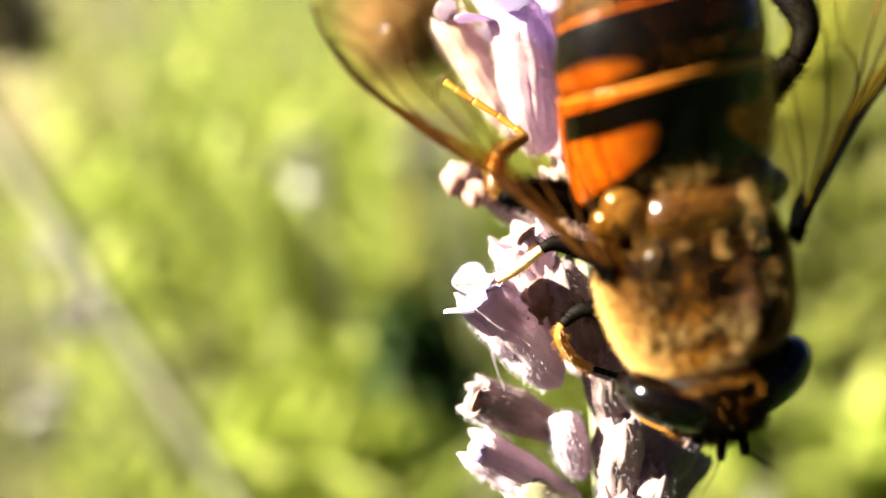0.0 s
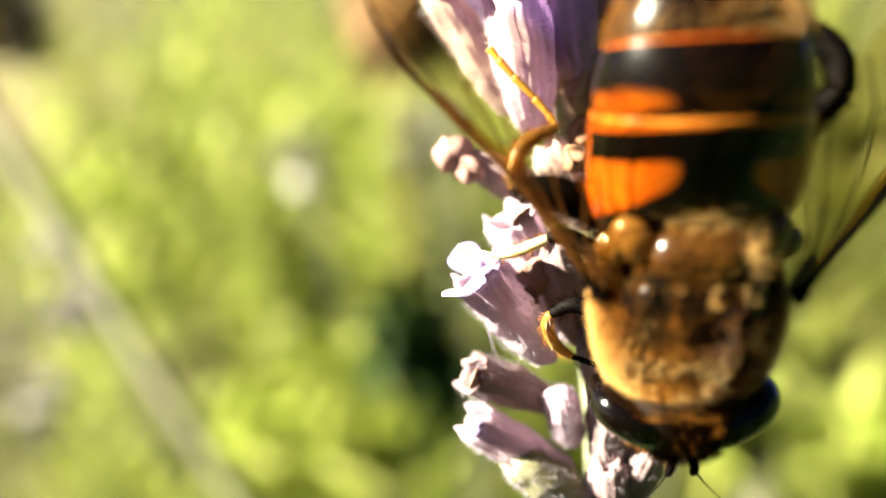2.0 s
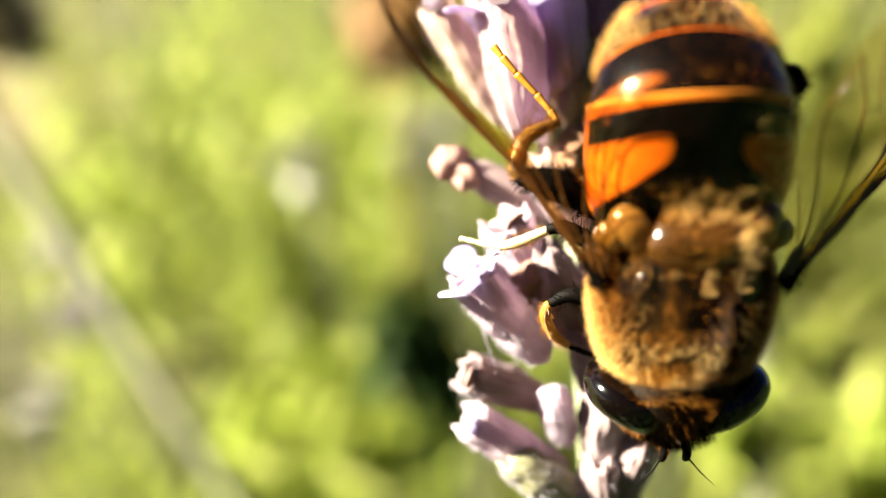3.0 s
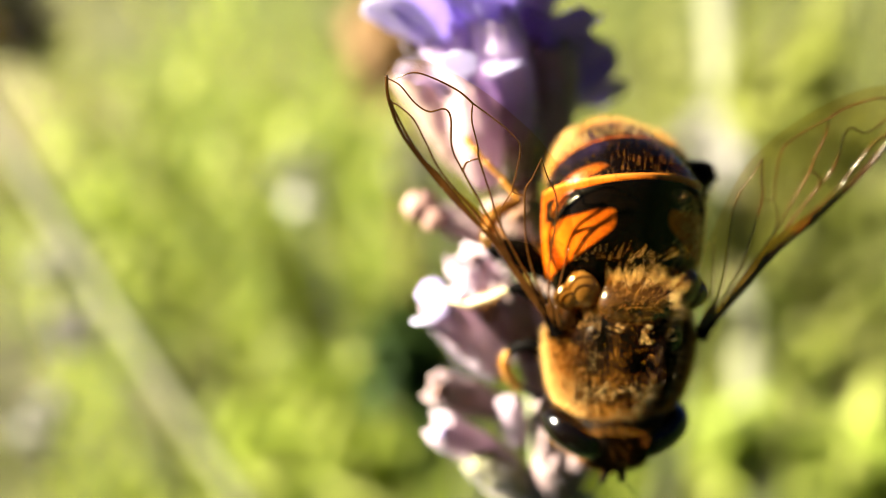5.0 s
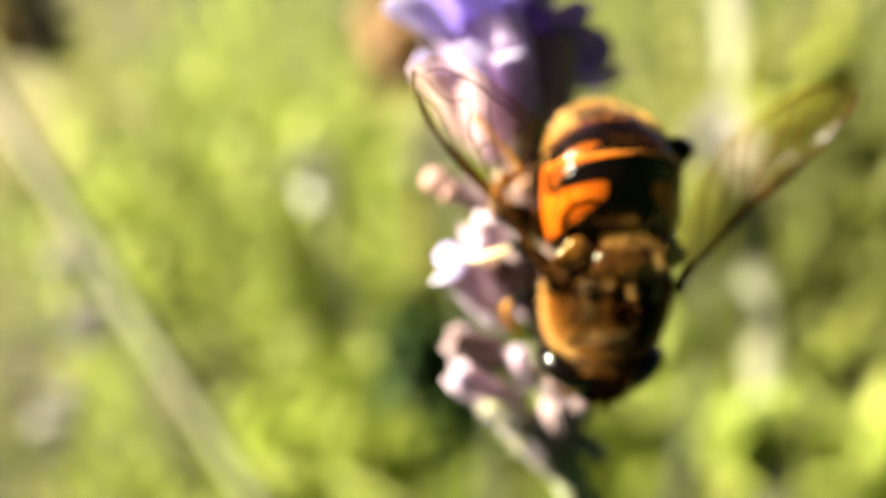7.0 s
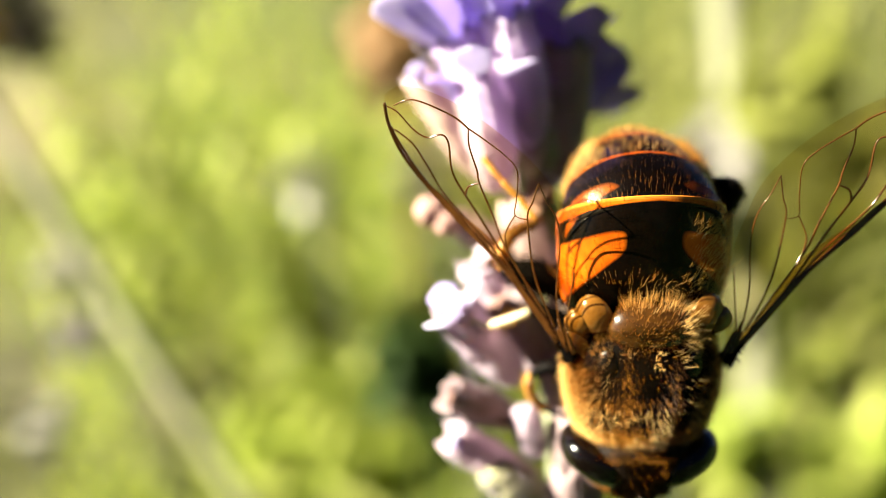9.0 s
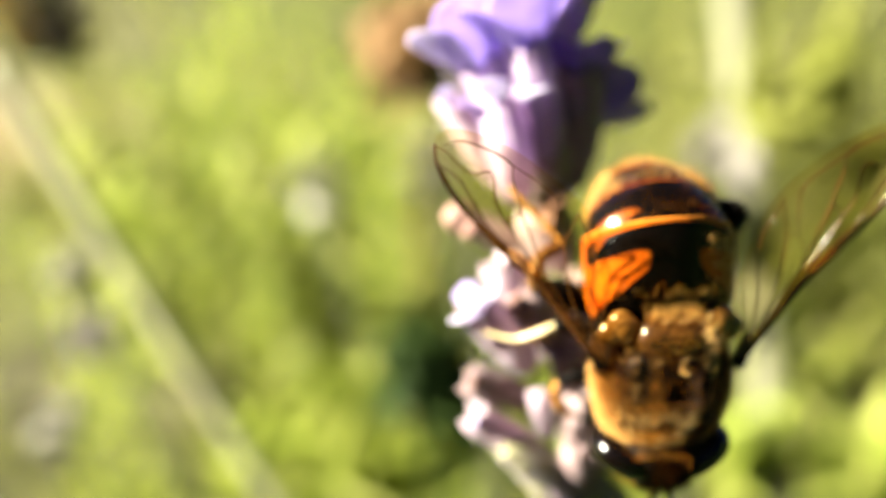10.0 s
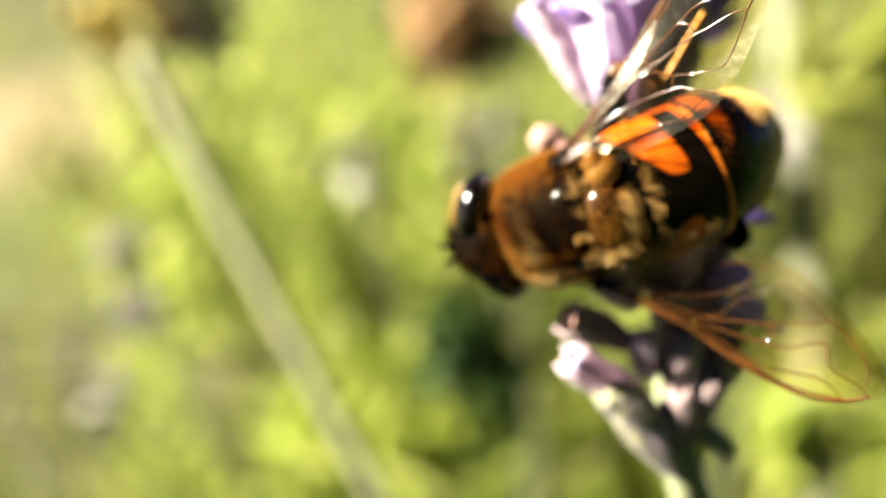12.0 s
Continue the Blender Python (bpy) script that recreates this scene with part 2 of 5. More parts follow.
def loft(rows, steps=24, seg=32, power=2.0, ripple=0.0, ribs=0, bm=None, m=None):
    """A closed body along y from rows of (y, half width, top z, bottom z, centre x)."""
    bm = bm or bmesh.new()
    m = m or Matrix()
    rings = []
    for y, w, top, low, cx in spline([(*r, 0.0)[:5] for r in rows], steps):
        w = max(w, 0.004)
        mid, half = (top + low) / 2, max((top - low) / 2, 0.004)
        ring = []
        for k in range(seg):
            a = 2 * math.pi * k / seg
            c, s = math.cos(a), math.sin(a)
            r = 1 + ripple * math.cos(ribs * a)
            x = cx + r * w * math.copysign(abs(c) ** (2 / power), c)
            z = mid + r * half * math.copysign(abs(s) ** (2 / power), s)
            ring.append(bm.verts.new(m @ Vector((x, y, z))))
        rings.append(ring)
    for a, b in zip(rings, rings[1:]):
        for k in range(seg):
            bm.faces.new((a[k], a[(k + 1) % seg], b[(k + 1) % seg], b[k]))
    bm.faces.new(rings[0][::-1])
    bm.faces.new(rings[-1])
    bmesh.ops.recalc_face_normals(bm, faces=bm.faces[:])
    return bm


def tube(points, radii, steps=24, seg=10, bm=None, flat=1.0):
    """A round limb along a smooth line through the points."""
    bm = bm or bmesh.new()
    run = spline([(*p, r) for p, r in zip(points, radii)], steps)
    rings = []
    side = None
    for i, (x, y, z, r) in enumerate(run):
        a, b = run[max(i - 1, 0)], run[min(i + 1, len(run) - 1)]
        way = Vector(b[:3] - a[:3])
        way = way.normalized() if way.length > 1e-9 else Vector((0, 1, 0))
        if side is None:
            side = way.orthogonal().normalized()
        side = (side - way * side.dot(way)).normalized()
        up = way.cross(side)
        r = max(r, 0.002)
        rings.append([bm.verts.new(Vector((x, y, z)) + side * (r * math.cos(2 * math.pi * k / seg)) + up * (r * flat * math.sin(2 * math.pi * k / seg))) for k in range(seg)])
    for a, b in zip(rings, rings[1:]):
        for k in range(seg):
            bm.faces.new((a[k], a[(k + 1) % seg], b[(k + 1) % seg], b[k]))
    bm.faces.new(rings[0][::-1])
    bm.faces.new(rings[-1])
    bmesh.ops.recalc_face_normals(bm, faces=bm.faces[:])
    return bm


def scatter(ob, count, rng, keep=None):
    """Places (millimetres) and normals strewn evenly over a mesh object."""
    me = ob.data
    me.calc_loop_triangles()
    co = np.array([v.co[:] for v in me.vertices]) / MM
    tri = np.array([t.vertices[:] for t in me.loop_triangles])
    a, b, c = co[tri[:, 0]], co[tri[:, 1]], co[tri[:, 2]]
    n = np.cross(b - a, c - a)
    area = np.linalg.norm(n, axis=1)
    n = n / np.maximum(area, 1e-12)[:, None]
    pick = rng.choice(len(tri), size=count, p=area / area.sum())
    u, v = rng.random(count), rng.random(count)
    flip = u + v > 1
    u[flip], v[flip] = 1 - u[flip], 1 - v[flip]
    p = a[pick] + (b - a)[pick] * u[:, None] + (c - a)[pick] * v[:, None]
    nn = n[pick]
    if keep is not None:
        ok = np.array([keep(q, w) for q, w in zip(p, nn)], bool)
        p, nn = p[ok], nn[ok]
    return p, nn


def hairs(name, places, ways, length, radius, material, parent, rng, sag=(0, 0, 0), label=""):
    """Tapered bristles, each of two bent pieces."""
    n = len(places)
    ways = ways / np.linalg.norm(ways, axis=1)[:, None]
    ref = np.where(np.abs(ways[:, 2:3]) < 0.9, np.array([[0, 0, 1.0]]), np.array([[1.0, 0, 0]]))
    side = np.cross(ways, ref)
    side /= np.linalg.norm(side, axis=1)[:, None]
    up = np.cross(ways, side)
    size = length * (0.6 + 0.8 * rng.random(n))[:, None]
    bend = (rng.random((n, 3)) - 0.5) * 0.35 + np.array(sag)
    mid = places + ways * size * 0.55 + bend * size * 0.25
    tip = places + ways * size + bend * size
    start = places - ways * 0.03
    verts = np.zeros((n, 7, 3))
    for k in range(3):
        c, s = math.cos(k * 2.0944), math.sin(k * 2.0944)
        verts[:, k] = start + (side * c + up * s) * radius
        verts[:, 3 + k] = mid + (side * c + up * s) * radius * 0.7
    verts[:, 6] = tip
    faces = []
    for i in range(n):
        o = i * 7
        for k in range(3):
            j = (k + 1) % 3
            faces.append((o + k, o + j, o + 3 + j, o + 3 + k))
            faces.append((o + 3 + k, o + 3 + j, o + 6))
    return raw_part(name, verts.reshape(-1, 3), faces, material, parent, label, "stuff")


def along(base, tip, roll=0.0):
    """Axes at base whose y axis points to tip."""
    base, tip = Vector(base), Vector(tip)
    turn = (tip - base).to_track_quat('Y', 'Z').to_matrix().to_4x4()
    return Matrix.Translation(base) @ turn @ Matrix.Rotation(radians(roll), 4, 'Y')


# ---- the hoverfly; its head points to -y, its back to +z ----
ABDOMEN_HINGE = (0.0, 1.9, 0.2)
REAR_HINGE = (0.0, 4.8, 1.2)


def orange_share(u, y, first):
    """How orange the back of the abdomen is at the share u of its half width and the length y."""
    a = abs(u)

    def soft(d, width=0.05):
        return min(max(0.5 + d / width / 2, 0), 1)
    wave = 0.05 * noise.noise(Vector((u * 3, y * 1.5, 2.0)))
    sides = (y - (3.6 - 1.5 * (a - 0.25) ** 0.8 if a > 0.25 else 9), 3.98 - y - 0.1 * a, 2.2 * (a - 0.31))
    spot = soft(-0.09 * math.log(sum(math.exp(-min(max(d, -2), 2) / 0.09) for d in sides)) + wave, 0.12)
    band = soft(y - (4.72 - 0.22 * a ** 1.8) + wave * 0.4, 0.05) if first else 0.0
    rim = min(soft(a - 0.988, 0.012), soft(y - 2.4, 0.3)) if first else 0.0
    patch = 0.0 if first else min(soft(a - 0.36 - 0.9 * abs(y - 5.15) + 4 * wave, 0.2), soft(5.5 - y - 3 * wave, 0.25), soft(y - 4.8, 0.1)) * 0.56
    edge3 = soft(y - 6.28, 0.04) if y < 6.36 else 0
    edge4 = soft(y - 7.33, 0.05) if y < 7.46 else 0
    if first and y > 4.78:
        band *= 1.7
    return max(spot, band, rim, patch, edge3, edge4)


def abdomen_rows():
    return spline([(1.55, 1.1, 0.5, -0.6), (2.0, 1.88, 0.95, -0.9), (2.6, 2.2, 1.2, -1.1), (3.4, 2.28, 1.33, -1.2),
                   (4.2, 2.3, 1.43, -1.3), (5.0, 2.27, 1.42, -1.35), (5.8, 2.18, 1.18, -1.4), (6.6, 1.96, 0.76, -1.45),
                   (7.2, 1.66, 0.35, -1.5), (7.7, 1.24, -0.1, -1.5), (8.05, 0.72, -0.6, -1.45), (8.2, 0.08, -0.95, -1.3)], 200)


def build_abdomen(fly, rng):
    """The front and the rear half of the abdomen, jointed behind the second band."""
    rows = abdomen_rows()

    def at(y):
        return [np.interp(y, rows[:, 0], rows[:, k]) for k in (1, 2, 3)]
    halves = []
    for name, hinge, y0, y1 in (("abdomen_front", ABDOMEN_HINGE, 1.6, 4.7), ("abdomen_rear", REAR_HINGE, 4.5, 8.1)):
        hinge = Vector(hinge)
        core = []
        for y in np.linspace(y0, y1, 9):
            w, top, low = at(y)
            core.append((y - hinge.y, w * 0.9, top - 0.14 - hinge.z, low - hinge.z))
        half = part(name, loft(core, 30, 40), LEG_BLACK, fly, "black and orange banded abdomen")
        half.location = hinge * MM
        halves.append((half, hinge))
    cuts = ((1.7, 4.86, 90, 0), (4.7, 6.36, 50, 1), (6.24, 7.45, 40, 1), (7.33, 8.2, 30, 1))
    made = []
    for y0, y1, ny, which in cuts:
        half, hinge = halves[which]
        bm = bmesh.new()
        layer = bm.verts.layers.float.new("orange")
        seg = 140
        grid = []
        for i in range(ny + 1):
            f = i / ny
            y = y0 + (y1 - y0) * f
            w, top, low = at(y)
            swell = 1 + 0.02 * f + 0.012 * math.sin(math.pi * f)
            if y0 == 4.7:
                swell *= 0.955 + 0.045 * min(f / 0.4, 1)
            mid = low * 0.45 + top * 0.1
            line = []
            for k in range(seg + 1):
                a = math.pi * (-0.08 + 1.16 * k / seg)
                x = w * swell * math.cos(a)
                s = math.sin(a)
                z = mid + (top - mid) * swell * s if s > 0 else mid + (mid - low) * s
                v = bm.verts.new(Vector((x, y - 0.6 * (1 - max(s, 0)), z)) - hinge)
                v[layer] = orange_share(x / (w * swell), y, which == 0)
                line.append(v)
            grid.append(line)
        lip = []
        for v in grid[-1]:
            u = bm.verts.new(v.co + Vector((-v.co.x * 0.05, -0.02, -0.07)))
            u[layer] = 0.0
            lip.append(u)
        grid.append(lip)
        for a, b in zip(grid, grid[1:]):
            for k in range(seg):
                bm.faces.new((a[k], b[k], b[k + 1], a[k + 1]))
        made.append(part("tergite", bm, TERGITE, half))
    front, rear = halves[0][0], halves[1][0]
    for ob, half, count, length, material, sag in (
            (made[0], front, 500, 0.22, HAIR_DARK, (0, 0.5, 0)), (made[1], rear, 900, 0.14, HAIR_DARK, (0, 0.8, -0.1)),
            (made[2], rear, 220, 0.18, HAIR_GOLD, (0, 0.9, -0.1)), (made[2], rear, 250, 0.16, HAIR_PALE, (0, 0.6, 0.1)), (made[3], rear, 450, 0.14, HAIR_PALE, (0, 0.3, 0.1)), (made[3], rear, 420, 0.12, HAIR_GOLD, (0, 0.6, -0.1))):
        p, n = scatter(ob, count, rng)
        n = n * np.sign(n[:, 2:3] + 0.5)
        hairs("hair", p, n + np.array((0, 0.9, 0.0)), length, 0.0045, material, half, rng, sag)
    p, n = scatter(made[0], 1800, rng, lambda q, w: 2.4 < q[1] + 1.9 + 0.0 < 2.45 + 0.4 * rng.random())
    hairs("hair", p, n * np.sign(n[:, 2:3] + 0.5) + np.array((0, 0.6, 0.1)), 0.4, 0.0032, HAIR_PALE, front, rng, (0, 0.3, 0), "pale hair at the abdomen's base")
    p, n = scatter(made[1], 500, rng, lambda q, w: q[1] < 0.1 + 0.5 * rng.random())
    hairs("hair", p, n * np.sign(n[:, 2:3] + 0.5) + np.array((0, 1.4, 0.0)), 0.13, 0.0035, HAIR_GOLD, rear, rng, (0, 0.5, 0))
    for ob, count in ((made[2], 3200), (made[3], 4500)):
        p, n = scatter(ob, count, rng, lambda q, w: abs(q[0]) > 1.05 + 0.4 * rng.random())
        hairs("hair", p, n * np.sign(n[:, 2:3] + 0.5) + np.array((0, 0.6, 0.1)), 0.22, 0.003, HAIR_PALE, rear, rng, (0, 0.3, 0.1), "golden fringe along the abdomen's end")
    # pale hair paints sun-caught down on the right flank; brown along the second band
    p, n = scatter(made[0], 5000, rng, lambda q, w: q[0] > 0.9 + 0.5 * rng.random() and q[1] < 2.2)
    hairs("hair", p, n * np.sign(n[:, 2:3] + 0.5) + np.array((0, 0.9, 0.0)), 0.24, 0.0032, HAIR_PALE, front, rng, (-0.2, 0.3, 0.2))
    p, n = scatter(made[1], 1500, rng, lambda q, w: rng.random() < 0.35 + 0.5 * (q[0] > 0.8))
    hairs("hair", p, n * np.sign(n[:, 2:3] + 0.5) + np.array((0, 1.2, 0.0)), 0.12, 0.003, HAIR_BROWN, rear, rng, (0, 0.6, 0))
    return front, rear


# lines of the veins: (share along the wing, distance behind its front line), in millimetres
VEINS = (
    ("costa", ((0.1, 0.08), (1.6, 0.0), (3.1, -0.16), (4.75, -0.6), (6.6, -0.72), (7.7, -0.42), (8.32, 0.0)), 0.075),
    ("subcosta", ((0.2, 0.12), (2.0, 0.02), (4.1, -0.4), (5.1, -0.62)), 0.05),
    ("radius", ((0.3, 0.16), (2.2, 0.02), (4.1, -0.36), (6.0, -0.64), (7.3, -0.48), (7.72, -0.34)), 0.05),
    ("vein", ((0.9, 0.2), (2.3, 0.06), (3.65, -0.1), (5.3, -0.38), (6.3, -0.2), (7.0, -0.08), (7.5, -0.24), (7.65, -0.36)), 0.036),
    ("vein", ((2.3, 0.08), (4.0, 0.17), (5.17, 0.28), (5.86, 0.42), (6.55, 0.86), (6.86, 0.86), (7.0, 0.46), (7.37, 0.26), (7.94, 0.18), (8.26, -0.03)), 0.034),
    ("vein", ((1.2, 0.26), (3.3, 0.34), (4.3, 0.6), (5.28, 0.89), (5.6, 1.06), (6.25, 1.3), (6.63, 1.57)), 0.034),
    ("vein", ((6.63, 1.57), (7.1, 1.41), (7.8, 0.96), (8.06, 0.66), (8.14, 0.22)), 0.03),
    ("vein", ((6.63, 1.57), (6.03, 1.85), (5.57, 2.04), (5.1, 2.08), (4.46, 1.51), (4.07, 1.16), (3.81, 1.38)), 0.024),
    ("crossvein", ((5.17, 0.28), (5.34, 0.56), (5.28, 0.89)), 0.036),
    ("crossvein", ((3.3, 0.34), (3.75, 0.6), (4.07, 1.16)), 0.028),
    ("vein", ((0.8, 0.3), (2.4, 0.66), (3.81, 1.38), (4.2, 1.9), (4.57, 2.44)), 0.032),
    ("vein", ((0.6, 0.35), (1.8, 1.0), (3.3, 2.1), (4.1, 2.3), (4.57, 2.44)), 0.026),
    ("vein", ((0.5, 0.4), (1.3, 1.1), (2.0, 1.7)), 0.022),
)
WING_EDGE = ((0.0, 0.05), (1.6, -0.02), (3.1, -0.18), (4.75, -0.62), (6.6, -0.74), (7.7, -0.44), (8.36, 0.02), (8.56, 0.5), (8.1, 1.15),
             (6.9, 1.95), (5.7, 2.48), (4.9, 2.7), (4.0, 2.72), (3.0, 2.35), (2.3, 2.05), (1.9, 1.9), (1.2, 1.55), (0.6, 0.9), (0.0, 0.3))


def wing_height(u, v):
    """The wing's gentle pleats and its raised tip."""
    return 0.07 * math.sin(2.6 * v + 0.5) * min(u / 3, 1) + 0.012 * u * u - 0.05 * u + 0.05 * math.sin(u * 1.1 + v)


def build_wing(fly, side):
    base = Vector((side * 2.27, 0.5, 0.5))
    ex = Vector((side * 0.535, 0.844, -0.01)).normalized()
    up = Vector((-0.5, -0.28, 0.8)) if side < 0 else Vector((0.12, -0.2, 0.95))
    up = (up - ex * up.dot(ex)).normalized()
    ey = ex.cross(up) * (-side)
    if ey.y < 0 and abs(ey.y) > abs(ey.x):
        ey = -ey

    def put(u, v, lift=0.0):
        return ex * u + ey * v + up * (wing_height(u, v) + lift)
    edge = spline(WING_EDGE, 110)
    bm = bmesh.new()
    us = np.linspace(0.0, 8.5, 60)
    top_line = []
    back_line = []
    tip = int(np.argmax(edge[:, 0]))
    for u in us:
        top_line.append(np.interp(u, edge[:tip + 1, 0], edge[:tip + 1, 1]))
        back_line.append(np.interp(u, edge[tip:, 0][::-1], edge[tip:, 1][::-1]))
    grid = [[bm.verts.new(put(u, a + (b - a) * k / 16)) for k in range(17)] for u, a, b in zip(us, top_line, back_line)]
    for a, b in zip(grid, grid[1:]):
        for k in range(16):
            bm.faces.new((a[k], a[k + 1], b[k + 1], b[k]))
    wing = part("wing", bm, MEMBRANE, fly, "clear membranous wing with dark brown veins")
    wing.location = base * MM
    for name, line, r in VEINS:
        pts = [put(u, v) for u, v in spline(line, 4 * len(line))]
        n = len(pts)
        part(name, tube(pts, [0.95 * r * (1 - 0.4 * i / n) for i in range(n)], steps=n * 2, seg=7), VEIN, wing)
    # the dark patch on the front edge
    mark = [put(u, v) for u, v in ((4.4, -0.36), (4.9, -0.5), (5.4, -0.58), (5.9, -0.64))]
    part("wing_spot", tube(mark, (0.03, 0.1, 0.1, 0.03), 16, 8, flat=0.3), VEIN, wing, "dark brown stigma on the wing's front edge")
    bm = bmesh.new()
    lines = []
    for i in range(30):
        u = 0.2 + 4.6 * i / 29
        a = np.interp(u, (0.1, 1.6, 3.1, 4.75), (0.08, 0.0, -0.16, -0.6))
        b = np.interp(u, (0.3, 1.2, 3.3, 4.8), (0.3, 0.28, 0.3, -0.3))
        lines.append([bm.verts.new(put(u, a + (b - a) * k / 4, 0.012)) for k in range(5)])
    for a, b in zip(lines, lines[1:]):
        for k in range(4):
            bm.faces.new((a[k], a[k + 1], b[k + 1], b[k]))
    part("basal_cell", bm, AMBER_SKIN, wing, "amber-brown tinted skin near the wing root")
    root = [put(u, v) for u, v in ((-0.25, 0.1), (0.0, 0.12), (0.3, 0.12), (0.6, 0.1))]
    joint = part("wing_root", tube(root, (0.2, 0.16, 0.1, 0.04), 18, 10, flat=0.7), LEG_BLACK, wing, "black bristly wing root")
    rng = np.random.default_rng(21)
    p, n = scatter(joint, 170, rng)
    hairs("bristles", p, n + np.array((0, -0.2, 0.3)), 0.2, 0.01, HAIR_DARK, wing, rng)
    for u, v, w in ((0.5, 0.35, 0.09), (0.75, 0.55, 0.07), (0.35, 0.55, 0.08)):
        ends = [put(u - 0.45, v * 0.5 + 0.05), put(u - 0.1, v * 0.8), put(u + 0.25, v)]
        part("sclerite", tube(ends, (w, w * 0.8, w * 0.5), 10, 8), VEIN, wing)
    return wing


def build_leg(fly, name, joints, radii, materials, rng, fur=0, fur_length=0.25):
    """A leg of femur, tibia and tarsus; joints: four runs of points share their ends."""
    femur_line, tibia_line, foot_line = joints
    leg = part(name, tube(femur_line, radii[0], 20, 12), materials[0], fly)
    tibia = part("tibia", tube(tibia_line, radii[1], 18, 10), materials[1], leg)
    foot = spline(foot_line, 5)
    bm = bmesh.new()
    for a, b in zip(foot, foot[1:]):
        r = radii[2]
        mid = (a + b) / 2
        tube([a, mid, b], [r * 0.7, r * 0.85, r * 1.05], 6, 8, bm)
    tarsus = part("tarsus", bm, materials[2], leg)
    lower = [tibia, tarsus]
    if fur:
        p, n = scatter(tibia, fur // 2, rng)
        way = np.array(tibia_line[-1]) - np.array(tibia_line[0])
        lower.append(hairs("hair", p, n + way / np.linalg.norm(way) * 0.7, fur_length * 0.7, 0.006, HAIR_GOLD if materials[1] != LEG_BLACK else HAIR_DARK, leg, rng))
        p, n = scatter(leg, fur, rng)
        way = np.array(femur_line[-1]) - np.array(femur_line[0])
        hairs("hair", p, n + way / np.linalg.norm(way) * 0.5, fur_length, 0.008, HAIR_DARK, leg, rng)
    return leg, lower


def build_fly():
    rng = np.random.default_rng(11)
    fly = tagged(new("hoverfly"), "black and orange hoverfly with golden fur feeding on lavender", "fly")
    fly.empty_display_size = 0.002
    thorax = part("thorax", loft([(-2.25, 0.5, 0.3, -0.9), (-2.15, 1.2, 0.75, -1.2), (-1.75, 1.74, 1.15, -1.5), (-1.0, 1.99, 1.42, -1.7), (-0.1, 2.09, 1.5, -1.8),
                                  (0.6, 2.0, 1.45, -1.7), (1.15, 1.7, 1.25, -1.4), (1.5, 1.3, 0.95, -1.1), (1.75, 0.8, 0.5, -0.8)], 44, 56, 2.0), THORAX, fly,
                  "dark brown thorax with golden fur")
    scutellum = part("scutellum", loft([(0.8, 0.55, 1.25, 0.6), (0.92, 0.9, 1.44, 0.6), (1.25, 1.13, 1.58, 0.55), (1.6, 1.1, 1.56, 0.55), (1.9, 0.9, 1.38, 0.58), (2.08, 0.55, 1.15, 0.62), (2.16, 0.1, 0.9, 0.75)], 30, 44, 2.2),
                     SCUTELLUM, fly, "glossy amber scutellum")
    for side in (-1, 1):
        part("callus", loft([(-0.46, 0.05, 0.03, -0.1), (-0.38, 0.2, 0.12, -0.1), (-0.05, 0.3, 0.2, -0.1), (0.3, 0.22, 0.13, -0.1), (0.42, 0.05, 0.03, -0.1)], 18, 24, m=pose(side * 1.12, 0.32, 1.1, 0, side * 30, side * -8) @ Matrix.Diagonal((1.1, 1.1, 0.9, 1))), CALLUS, thorax, "bare shining black spot on the thorax")
        # pale scales behind the wing root
        part("calypter", loft([(-0.62, 0.1, 0.05, -0.05), (-0.5, 0.38, 0.3, -0.1), (-0.1, 0.58, 0.46, -0.1), (0.3, 0.5, 0.4, -0.1), (0.55, 0.28, 0.22, -0.08), (0.62, 0.06, 0.04, -0.04)], 22, 28, ripple=0.05, ribs=4, m=pose(side * 1.48, 1.7, 0.78, 0, side * 16, side * -24) @ Matrix.Diagonal((0.8, 0.9, 0.8, 1))), SCALE, fly,
             "shiny honey-coloured scale behind the wing")
        part("calypter", loft([(-0.42, 0.06, 0.06, -0.04), (-0.12, 0.3, 0.24, -0.05), (0.2, 0.32, 0.24, -0.05), (0.42, 0.06, 0.05, -0.04)], 16, 22, m=pose(side * 1.9, 1.45, 0.72, 8, side * 34, side * -16)), SCALE, fly)
        tuft_base, tuft_way = scatter(thorax, 2600, rng, lambda q, w: abs(q[0] - side * 2.1) < 0.35 and abs(q[1] - 0.15) < 0.35 and q[2] > 0.0)
        if len(tuft_base):
            hairs("bristles", tuft_base, tuft_way + np.array((0, 0.2, 0.2)), 0.3, 0.012, HAIR_DARK, thorax, rng, label="black bristles at the wing root")
    head = part("head", loft([(-1.95, 0.7, 0.4, -1.0), (-2.15, 1.5, 0.85, -1.5), (-2.5, 1.9, 1.0, -1.8), (-3.0, 1.75, 0.95, -1.9), (-3.5, 1.3, 0.7, -1.8), (-3.9, 0.75, 0.25, -1.4), (-4.12, 0.15, -0.3, -0.8)], 30, 44, 2.2), FACE, fly,
                "head with dark fur between the eyes")
    for side in (-1, 1):
        part("eye", loft([(-0.62, 0.06, 0.08, -0.08), (-0.57, 0.5, 0.42, -0.42), (-0.42, 0.9, 0.8, -0.85), (-0.14, 1.16, 1.05, -1.3), (0.16, 1.18, 1.08, -1.4), (0.4, 0.95, 0.9, -1.15), (0.56, 0.5, 0.5, -0.7), (0.62, 0.05, 0.1, -0.1)],
                         40, 56, 2.2, m=pose(side * 1.2, -2.85, -0.12, 0, side * 8, side * 31)), EYE, head, "glossy black compound eye")
